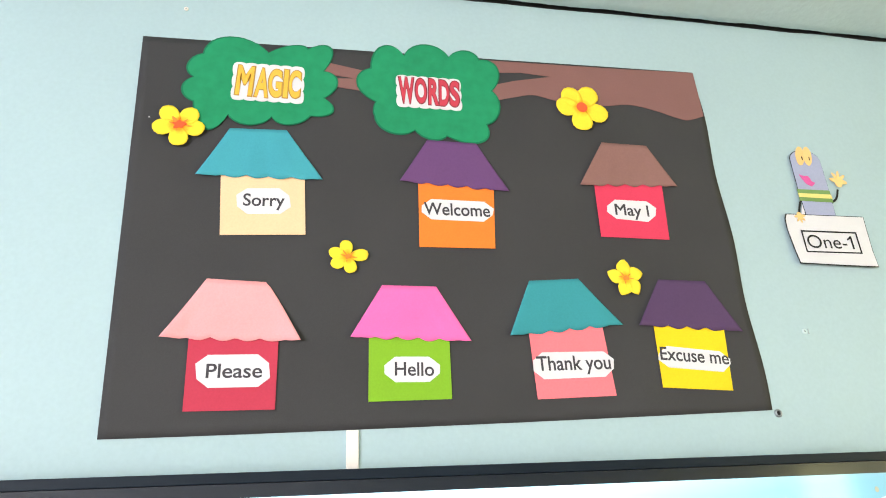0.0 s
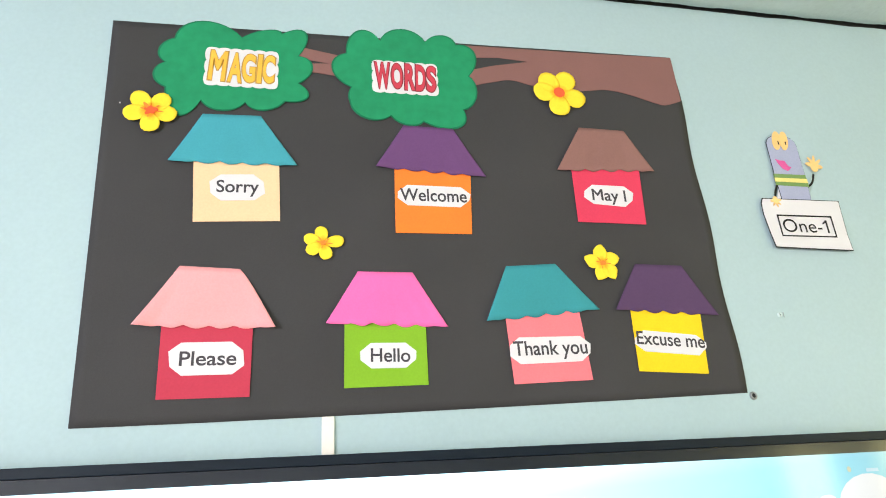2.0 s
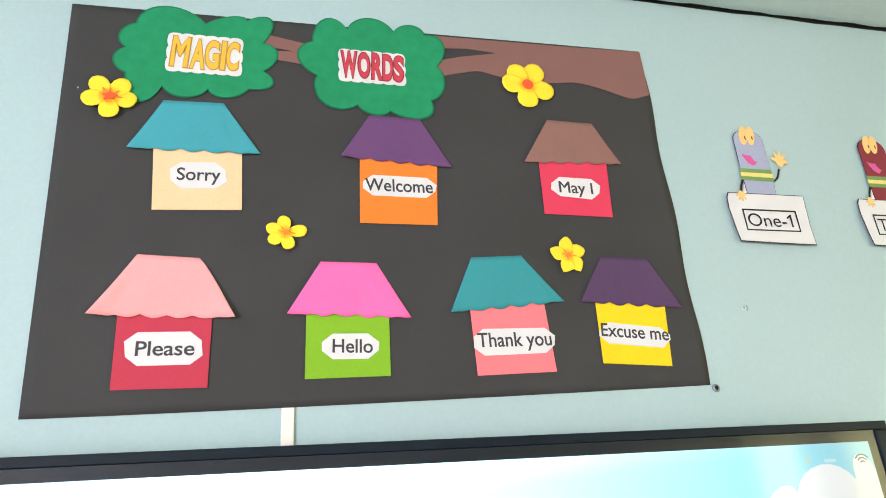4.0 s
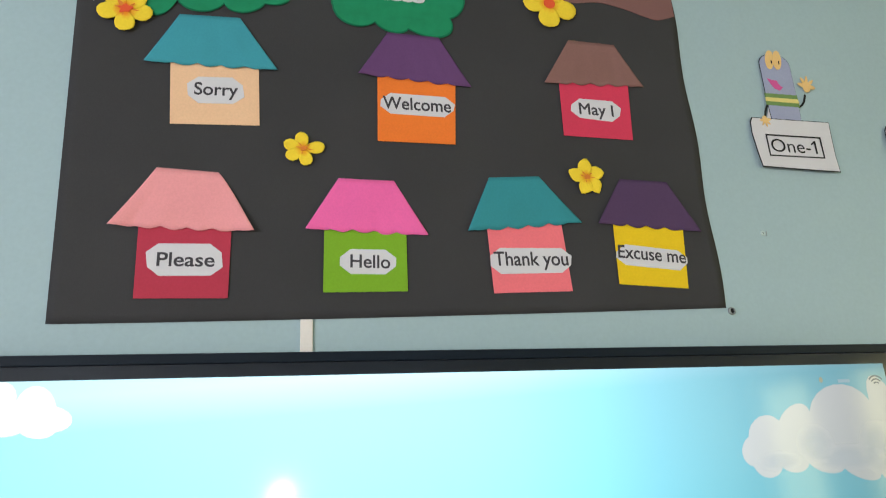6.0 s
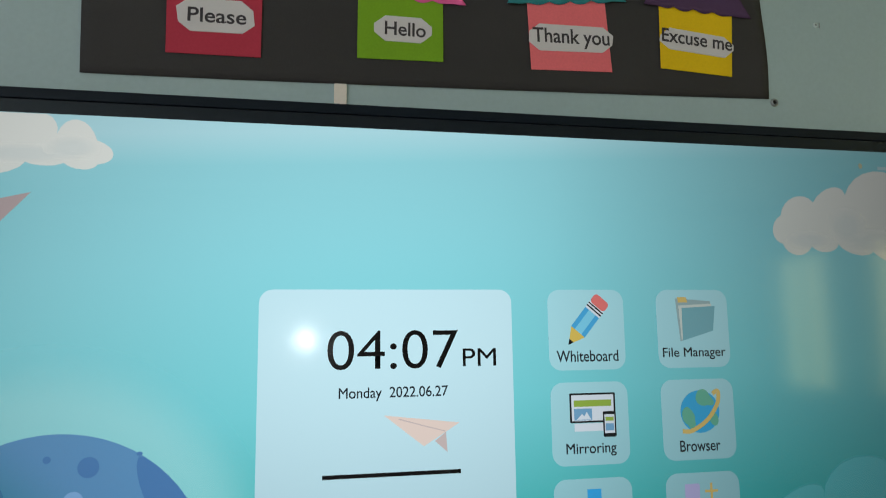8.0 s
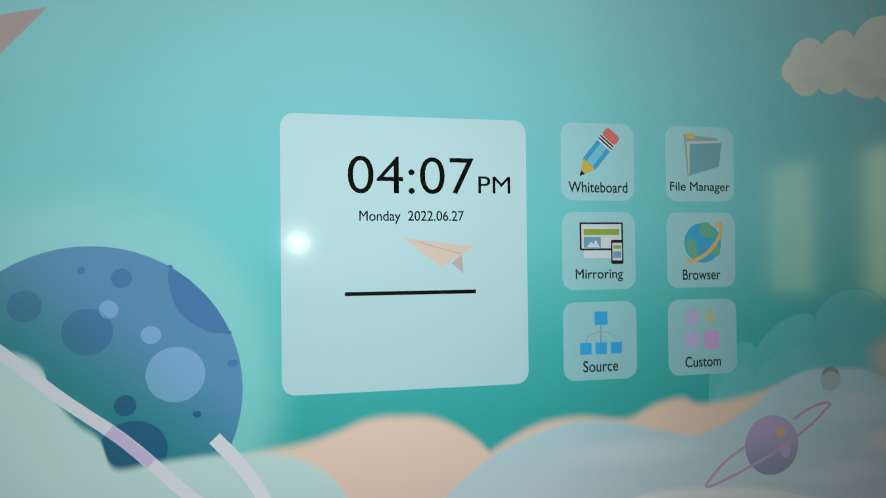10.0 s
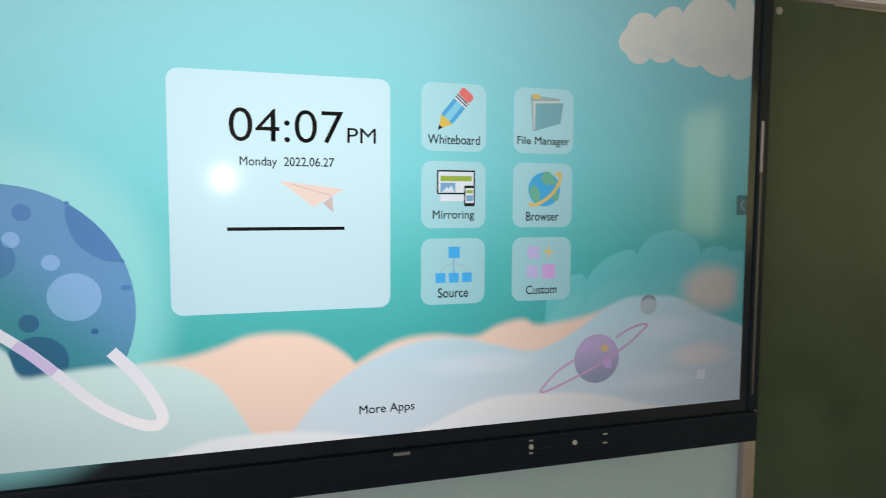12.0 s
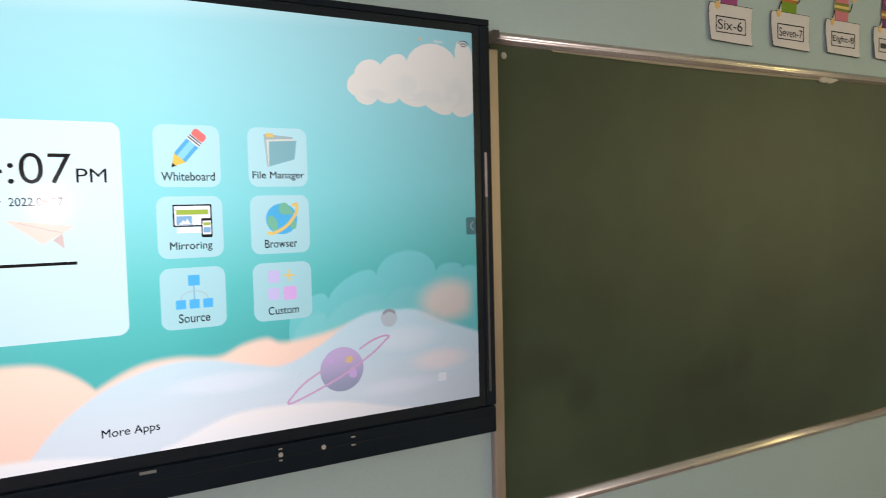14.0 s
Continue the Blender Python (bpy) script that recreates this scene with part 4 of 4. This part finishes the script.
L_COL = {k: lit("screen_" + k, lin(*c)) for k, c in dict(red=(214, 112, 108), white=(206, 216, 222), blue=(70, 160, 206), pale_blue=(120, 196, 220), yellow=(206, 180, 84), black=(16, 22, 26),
         folder=(114, 168, 176), olive=(140, 168, 66), map_blue=(110, 158, 190), sea=(60, 164, 210), land=(100, 172, 146), gold=(206, 182, 108), node=(56, 160, 218),
         violet=(176, 174, 212), pink=(192, 158, 208), plane=(214, 196, 184), fold=(186, 172, 168), rose=(176, 160, 158), tab=(58, 112, 118), grey=(150, 164, 172), slate=(84, 98, 108), dot=(164, 180, 186), dot_shade=(132, 146, 152), spot_gold=(196, 172, 130), spot_pink=(178, 156, 202), page=(192, 204, 196), folder_back=(146, 172, 172), edge_lilac=(190, 178, 212), faint=(190, 216, 218), faint_gold=(196, 196, 160), orange=(206, 170, 110)).items()}

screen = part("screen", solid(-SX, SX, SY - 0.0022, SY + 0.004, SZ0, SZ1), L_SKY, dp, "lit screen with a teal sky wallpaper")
LAYER = SY - 0.0023


def ui(name, outline, level, material, parent=screen, label=""):
    """A flat lit area of the screen, in one of its thin layers."""
    return part(name, sheet(outline, LAYER - 0.00012 * level, 0.0001), material, parent, label)


def soft_ui(name, inner, outer, level, material):
    return part(name, feathered(inner, outer, LAYER - 0.00012 * level - 0.0001), material, screen)


def soft_hill(name, points, level, material, blur, base=0.9502):
    """A rolling skyline with a blurred edge."""
    line = [(min(max(x, -SX + 0.0005), SX - 0.0005), z) for x, z in smooth_line(points)]
    ends = [(line[-1][0], base), (line[0][0], base)]
    low = [(x, max(z - blur / 2, base + 0.0002 + 0.0001 * (i % 2))) for i, (x, z) in enumerate(line)]
    soft_ui(name, low + ends, [(x, max(z, base + 0.001) + blur / 2) for x, z in line] + ends, level, material)


soft_ui("halo", [(max(x, -SX + 0.0005), z) for x, z in oval(-0.650, 1.215, 0.228, 0.235, 0, 60)], [(max(x, -SX + 0.0004), z) for x, z in oval(-0.650, 1.215, 0.315, 0.330, 0, 60)], 0, soft(L_HALO, 0.75))


def bumps(points, k=9):
    """A skyline of rounded cloud bumps: notches and tips in turn, from one notch to the last."""
    line = []
    for (ax, az), (tx, tz), (bx, bz) in zip(points[0::2], points[1::2], points[2::2]):
        mx, mz = (ax + bx) / 2, (az + bz) / 2
        for q in range(k):
            c, w = math.cos(math.pi * q / k), math.sin(math.pi * q / k)
            line.append((mx - (bx - ax) / 2 * c + (tx - mx) * w, mz - (bz - az) / 2 * c + (tz - mz) * w))
    return line + [points[-1]]


def bump_bank(points, level, material, blur):
    line = bumps(points)
    ends = [(line[-1][0], 1.06), (line[0][0], 1.06)]
    soft_ui("distant_cloud", [(x, z - blur / 2) for x, z in line] + ends, [(x, z + blur / 2) for x, z in line] + ends, level, material)


bump_bank([(0.338, 1.145), (0.346, 1.222), (0.374, 1.222), (0.402, 1.249), (0.428, 1.234), (0.500, 1.292), (0.547, 1.275), (0.626, 1.338), (0.707, 1.282), (0.748, 1.302), (0.782, 1.284), (0.808, 1.292), (0.8243, 1.280)], 1, L_TEALHILL2, 0.005)
bump_bank([(0.345, 1.150), (0.385, 1.205), (0.425, 1.185), (0.500, 1.235), (0.570, 1.215), (0.64, 1.250), (0.70, 1.20)], 2, L_TEALHILL, 0.016)
ui("planet", [(max(x, -SX + 0.0005), z) for x, z in oval(-0.637, 1.213, 0.207, 0.210, 0, 64)], 2, L_PLANET)
for cx, cz, rx, rz, m in ((-0.595, 1.377, 0.014, 0.014, L_CRATER), (-0.648, 1.389, 0.005, 0.005, L_CRATER), (-0.640, 1.302, 0.034, 0.033, L_CRATER), (-0.591, 1.196, 0.015, 0.015, L_CRATER_DEEP), (-0.494, 1.178, 0.006, 0.005, L_CRATER_DEEP), (-0.580, 1.132, 0.046, 0.042, L_CRATER_DEEP), (-0.530, 1.3925, 0.004, 0.003, L_CRATER), (-0.4490, 1.295, 0.004, 0.003, L_CRATER), (-0.4440, 1.250, 0.008, 0.005, L_CRATER),
                          (-0.612, 1.333, 0.013, 0.013, L_CRATER_PALE), (-0.556, 1.295, 0.014, 0.013, L_CRATER_PALE), (-0.523, 1.237, 0.041, 0.040, L_CRATER_PALE), (-0.72, 1.34, 0.022, 0.022, L_CRATER)):
    ui("crater", oval(cx, cz, rx, rz), 3, m)
bowl = smooth_line([(-0.531, 1.389), (-0.533, 1.374), (-0.527, 1.347), (-0.514, 1.322), (-0.486, 1.301), (-0.467, 1.295), (-0.450, 1.294)], 4)
ui("crater", bowl + [(-0.637 + 0.2062 * math.cos(radians(q)), 1.213 + 0.2092 * math.sin(radians(q))) for q in range(25, 58, 4)], 3, L_CRATER)
soft_hill("peach_cloud", [(-0.47, 1.085), (-0.432, 1.112), (-0.343, 1.126), (-0.295, 1.139), (-0.249, 1.155), (-0.195, 1.158), (-0.132, 1.148), (-0.067, 1.106), (-0.030, 1.05), (0.0, 1.0)], 4, L_PEACH, 0.022)
soft_hill("peach_cloud", [(-0.09, 1.06), (-0.051, 1.094), (0.023, 1.130), (0.099, 1.139), (0.180, 1.131), (0.232, 1.151), (0.285, 1.160), (0.325, 1.147), (0.428, 1.160), (0.516, 1.183), (0.60, 1.18)], 5, L_PEACH, 0.022)
soft_ui("peach_cloud", [(min(x, SX - 0.0006), z) for x, z in oval(0.742, 1.208, 0.040, 0.024, 0, 40)], [(min(x, SX - 0.0005), z) for x, z in oval(0.742, 1.208, 0.108, 0.072, 0, 40)], 7, L_PEACH_FAR)
soft_hill("pale_hill", [(-0.185, 0.955), (-0.163, 0.985), (-0.120, 1.035), (-0.051, 1.085), (0.023, 1.117), (0.092, 1.131), (0.166, 1.127), (0.235, 1.110), (0.318, 1.096), (0.403, 1.130), (0.470, 1.172), (0.529, 1.195), (0.600, 1.196), (0.655, 1.190), (0.730, 1.155), (0.8245, 1.120)], 6, L_HILL, 0.014)
for cx, cz, rx, rz, m in ((0.715, 1.062, 0.105, 0.036, L_PUFF_WARM), (0.62, 1.125, 0.12, 0.040, L_PUFF), (0.60, 1.010, 0.14, 0.026, L_PUFF), (0.20, 1.075, 0.16, 0.030, L_PUFF)):
    soft_ui("puff", oval(cx, cz, rx * 0.3, rz * 0.3, 0, 32), oval(cx, cz, rx, rz, 0, 32), 7, m)
soft_hill("pale_cloud", [(-0.8245, 1.16), (-0.78, 1.245), (-0.74, 1.275), (-0.70, 1.255), (-0.685, 1.215), (-0.655, 1.175), (-0.625, 1.150), (-0.605, 1.108), (-0.55, 1.112), (-0.484, 1.117), (-0.425, 1.116), (-0.361, 1.108), (-0.306, 1.076), (-0.272, 1.03), (-0.246, 0.985), (-0.225, 0.955)], 7, L_HILL_L, 0.016)
soft_hill("front_cloud", [(-0.385, 0.9505), (-0.365, 0.958), (-0.317, 0.972), (-0.215, 0.976), (-0.12, 0.968), (-0.03, 0.9505)], 8, L_FRONT, 0.014)
soft_hill("front_cloud", [(0.06, 0.9505), (0.10, 0.965), (0.150, 0.985), (0.215, 1.004), (0.307, 1.006), (0.442, 0.995), (0.540, 0.972), (0.63, 0.9505)], 8, L_FRONT, 0.014)
ui("planet_ring", band([(-0.8240, 1.335), (-0.752, 1.280), (-0.678, 1.214), (-0.600, 1.153), (-0.552, 1.108), (-0.494, 1.052), (-0.440, 1.018), (-0.405, 1.008), (-0.392, 1.022), (-0.407, 1.060), (-0.433, 1.100), (-0.470, 1.142)], 0.017, 1.2), 9, L_RING)
ui("planet_ring_tint", band([(-0.612, 1.163), (-0.585, 1.139), (-0.556, 1.112)], 0.0165), 10, L_COL["edge_lilac"])
ui("small_planet", oval(0.456, 1.069, 0.053, 0.052), 9, L_SATURN, label="small lilac planet with a thin ring")
ui("small_planet_spot", oval(0.474, 1.090, 0.010, 0.008, 20, 16), 10, L_COL["spot_gold"])
ui("small_planet_spot", oval(0.430, 1.092, 0.008, 0.006, 20, 16), 10, L_COL["spot_pink"])
ui("small_planet_spot", oval(0.482, 1.058, 0.010, 0.013, 20, 16), 10, L_COL["spot_pink"])
ui("small_planet_ring", band([(0.404, 1.070), (0.365, 1.048), (0.336, 1.021), (0.327, 1.008), (0.345, 1.010), (0.40, 1.030), (0.46, 1.056), (0.53, 1.096), (0.565, 1.124), (0.576, 1.134), (0.56, 1.136), (0.53, 1.127), (0.50, 1.111)], 0.0048), 11, L_SATRING)

ui("cloud", [(min(x, SX - 0.0005), z) for x, z in lobed([(0.508, 1.702, 0.490, 1.724), (0.508, 1.752, 0.536, 1.785), (0.575, 1.777, 0.614, 1.805), (0.642, 1.792, 0.705, 1.838), (0.775, 1.808, 0.795, 1.853), (0.84, 1.80, 0.86, 1.75), (0.84, 1.695, 0.80, 1.665), (0.765, 1.678, 0.735, 1.668), (0.690, 1.690, 0.655, 1.684), (0.62, 1.702, 0.595, 1.688), (0.565, 1.698, 0.535, 1.682)], 8)], 1, L_CLOUD)
ui("cloud", [(max(x, -SX + 0.0005), min(z, SZ1 - 0.0008)) for x, z in lobed([(-0.84, 1.79, -0.86, 1.83), (-0.82, 1.86, -0.76, 1.886), (-0.715, 1.880, -0.676, 1.876), (-0.661, 1.846, -0.634, 1.868), (-0.607, 1.838, -0.584, 1.818), (-0.605, 1.802, -0.625, 1.794), (-0.65, 1.803, -0.675, 1.798), (-0.70, 1.803, -0.76, 1.780)], 8)], 1, L_CLOUD)
L_CLOUD_SHADE = soft(lit("screen_cloud_shade", lin(190, 206, 206)), 0.28)
for cx, cz, rx, rz in ((0.70, 1.708, 0.085, 0.024), (0.560, 1.708, 0.045, 0.018), (0.775, 1.722, 0.045, 0.050), (0.640, 1.735, 0.040, 0.035), (-0.705, 1.815, 0.085, 0.016), (-0.640, 1.826, 0.04, 0.02)):
    soft_ui("cloud_shade", oval(cx, cz, rx * 0.3, rz * 0.3, 0, 28), oval(cx, cz, rx, rz, 0, 28), 2, L_CLOUD_SHADE)
ui("paper_dart", [(-0.690, 1.759), (-0.8245, 1.725), (-0.780, 1.655)], 1, L_COL["rose"])

# status marks and small handles
for i, r in enumerate((0.007, 0.013, 0.019)):
    ui("signal_mark", band([(0.800 + r * math.cos(radians(a)), 1.833 + r * math.sin(radians(a))) for a in (140, 115, 90, 65, 40)], 0.0026), 3, L_COL["slate"])
ui("status_mark", rect(0.716, 0.742, 1.841, 1.847), 3, L_COL["faint"])
ui("status_mark", oval(0.680, 1.847, 0.004, 0.005), 3, L_COL["faint_gold"])
ui("side_tab", rect(0.797, 0.8245, 1.369, 1.413, 0.005), 3, L_COL["tab"])
ui("side_tab_arrow", band([(0.818, 1.402), (0.809, 1.391), (0.818, 1.380)], 0.003), 4, L_COL["grey"])
ui("touch_dot", oval(0.578, 1.178, 0.021, 0.022), 9, L_COL["dot"])
ui("touch_dot_shade", [(0.578 + 0.021 * math.cos(radians(a)), 1.178 + 0.022 * math.sin(radians(a))) for a in range(35, 146, 11)] + [(0.578 + 0.017 * math.cos(radians(a)), 1.176 + 0.016 * math.sin(radians(a))) for a in range(145, 34, -11)], 10, L_COL["dot_shade"])
ui("corner_mark", rect(0.707, 0.729, 1.006, 1.027, 0.002), 9, L_COL["white"])

clock = part("clock_card", sheet(rect(-0.374, 0.012, 1.198, 1.621, 0.020), LAYER - 0.0015, 0.0001), L_CARD, dp, "pale rounded clock card")
C0 = LAYER - 0.0017
letters("time", "04:07", -0.274, 1.501, 0.199, 0.058, C0, L_INK, clock, -0.005)
letters("day_half", "PM", -0.068, 1.503, 0.053, 0.027, C0, L_INK, clock)
letters("date", "Monday  2022.06.27", -0.257, 1.454, 0.165, 0.021, C0, L_INK2, clock, 0.008)
ui("rule", rect(-0.280, -0.074, 1.3445, 1.3505), 14, L_INK, clock)
ui("dart_wing", [(-0.190, 1.433), (-0.075, 1.419), (-0.096, 1.406), (-0.130, 1.386)], 14, L_COL["plane"], clock)
ui("dart_crease", band([(-0.168, 1.427), (-0.130, 1.416), (-0.097, 1.407)], 0.0016), 15, L_COL["fold"], clock)
ui("dart_fold", [(-0.113, 1.393), (-0.096, 1.406), (-0.094, 1.376)], 15, L_COL["fold"], clock)


def tile(cx, cz, caption, cap_w, cap_h):
    t = part("app_tile", sheet(rect(cx - 0.065, cx + 0.065, cz - 0.064, cz + 0.064, 0.020), LAYER - 0.0015, 0.0001), L_TILE, dp, "pale rounded application tile")
    letters("caption", caption, cx - cap_w / 2, cz - 0.051, cap_w, cap_h, C0, L_INK2, t, 0.010)
    return t


def bit(name, outline, level, colour, t):
    ui(name, outline, 13 + level, L_COL[colour], t)


TX0, TX1, TZ = 0.137, 0.325, (1.557, 1.410, 1.262)
t = tile(TX0, TZ[0], "Whiteboard", 0.105, 0.018)
px, pz = TX0 + 0.003, TZ[0] + 0.018
for name, a, b, w, colour, lv in (("pencil_shaft", -0.028, 0.012, 0.029, "blue", 1), ("pencil_shaft_light", -0.028, 0.012, 0.014, "pale_blue", 2), ("pencil_band", 0.012, 0.025, 0.030, "white", 1), ("pencil_band_line", 0.0155, 0.0178, 0.030, "black", 2), ("pencil_band_line", 0.0205, 0.0228, 0.030, "black", 2)):
    bit(name, turned(rect(px + a, px + b, pz - w / 2, pz + w / 2), px, pz, 50), lv, colour, t)
bit("pencil_rubber", turned(rect(px + 0.024, px + 0.041, pz - 0.015, pz + 0.015, 0.006), px, pz, 50), 3, "red", t)
bit("pencil_wood", turned([(px - 0.028, pz + 0.0145), (px - 0.028, pz - 0.0145), (px - 0.054, pz)], px, pz, 50), 1, "yellow", t)
bit("pencil_lead", turned([(px - 0.046, pz + 0.0045), (px - 0.046, pz - 0.0045), (px - 0.055, pz)], px, pz, 50), 2, "black", t)
t = tile(TX1, TZ[0], "File Manager", 0.114, 0.020)
fx, fz = TX1 + 0.006, TZ[0] + 0.016
bit("folder_back", [(fx - 0.036, fz + 0.034), (fx + 0.028, fz + 0.029), (fx + 0.028, fz - 0.02), (fx - 0.030, fz - 0.037)], 1, "folder_back", t)
bit("folder_tab", [(fx - 0.032, fz + 0.036), (fx - 0.016, fz + 0.036), (fx - 0.014, fz + 0.027), (fx - 0.031, fz + 0.027)], 2, "gold", t)
bit("folder_page", [(fx - 0.031, fz + 0.022), (fx + 0.030, fz + 0.025), (fx + 0.028, fz - 0.02), (fx - 0.028, fz - 0.034)], 3, "page", t)
bit("folder_front", [(fx - 0.025, fz + 0.018), (fx + 0.036, fz + 0.021), (fx + 0.030, fz - 0.020), (fx - 0.026, fz - 0.036)], 4, "folder", t)
t = tile(TX0, TZ[1], "Mirroring", 0.084, 0.021)
mx, mz = TX0 + 0.003, TZ[1]
bit("monitor_stand", rect(mx - 0.030, mx + 0.02, mz - 0.012, mz + 0.0), 1, "white", t)
bit("monitor", rect(mx - 0.037, mx + 0.040, mz + 0.001, mz + 0.047, 0.002), 2, "black", t)
bit("monitor_view", rect(mx - 0.034, mx + 0.037, mz + 0.004, mz + 0.044), 3, "white", t)
bit("monitor_bar", rect(mx - 0.030, mx + 0.033, mz + 0.026, mz + 0.036), 4, "olive", t)
bit("monitor_picture", rect(mx - 0.030, mx + 0.0, mz + 0.005, mz + 0.023), 4, "map_blue", t)
bit("picture_peak", [(mx - 0.026, mz + 0.006), (mx - 0.017, mz + 0.015), (mx - 0.013, mz + 0.011), (mx - 0.009, mz + 0.018), (mx - 0.002, mz + 0.006)], 5, "white", t)
bit("phone", rect(mx + 0.018, mx + 0.040, mz - 0.022, mz + 0.018, 0.003), 5, "black", t)
bit("phone_view", rect(mx + 0.0205, mx + 0.0375, mz - 0.016, mz + 0.013), 6, "white", t)
bit("phone_bar", rect(mx + 0.022, mx + 0.036, mz + 0.003, mz + 0.009), 7, "olive", t)
bit("phone_picture", rect(mx + 0.022, mx + 0.036, mz - 0.012, mz - 0.001), 7, "map_blue", t)
t = tile(TX1, TZ[1], "Browser", 0.072, 0.018)
gx, gz = TX1 + 0.003, TZ[1] + 0.012
bit("globe", oval(gx, gz, 0.035, 0.034), 1, "sea", t)
bit("land", lobed([(gx - 0.032, gz - 0.006, gx - 0.030, gz + 0.004), (gx - 0.022, gz + 0.008, gx - 0.012, gz - 0.002), (gx - 0.010, gz - 0.012, gx - 0.012, gz - 0.028), (gx - 0.024, gz - 0.020, gx - 0.030, gz - 0.014)], 6), 2, "land", t)
bit("land", lobed([(gx - 0.006, gz + 0.026, gx + 0.006, gz + 0.036), (gx + 0.018, gz + 0.026, gx + 0.026, gz + 0.012), (gx + 0.014, gz + 0.010, gx - 0.002, gz + 0.012)], 6), 2, "land", t)
bit("land", oval(gx + 0.024, gz - 0.012, 0.008, 0.012, 20, 14), 2, "land", t)
bit("orbit", band([(gx + 0.024, gz + 0.028), (gx + 0.034, gz + 0.032), (gx + 0.032, gz + 0.012), (gx + 0.012, gz - 0.014), (gx - 0.016, gz - 0.030), (gx - 0.033, gz - 0.030)], 0.007), 3, "gold", t)
t = tile(TX0, TZ[2], "Source", 0.062, 0.019)
sx, sz = TX0 + 0.001, TZ[2]
bit("node", rect(sx - 0.011, sx + 0.012, sz + 0.026, sz + 0.048), 2, "node", t)
for ox in (-0.027, 0.0, 0.027):
    bit("node", rect(sx + ox - 0.010, sx + ox + 0.010, sz - 0.022, sz - 0.003), 2, "node", t)
bit("link", rect(sx - 0.0012, sx + 0.0012, sz - 0.003, sz + 0.026), 1, "map_blue", t)
bit("link", band([(sx - 0.027, sz - 0.003), (sx - 0.022, sz + 0.008), (sx, sz + 0.015), (sx + 0.022, sz + 0.008), (sx + 0.027, sz - 0.003)], 0.0014), 1, "grey", t)
t = tile(TX1, TZ[2], "Custom", 0.068, 0.018)
ux, uz = TX1, TZ[2]
bit("square", rect(ux - 0.032, ux - 0.006, uz + 0.020, uz + 0.047, 0.002), 1, "violet", t)
bit("square", rect(ux - 0.033, ux - 0.007, uz - 0.018, uz + 0.008, 0.002), 1, "violet", t)
bit("square", rect(ux + 0.001, ux + 0.030, uz - 0.020, uz + 0.010, 0.002), 2, "pink", t)
bit("plus", rect(ux + 0.003, ux + 0.026, uz + 0.0325, uz + 0.0365), 1, "gold", t)
bit("plus", rect(ux + 0.0125, ux + 0.0165, uz + 0.022, uz + 0.047), 2, "gold", t)
letters("more_caption", "More Apps", -0.048, 0.990, 0.108, 0.022, C0, L_INK2, dp, 0.010)
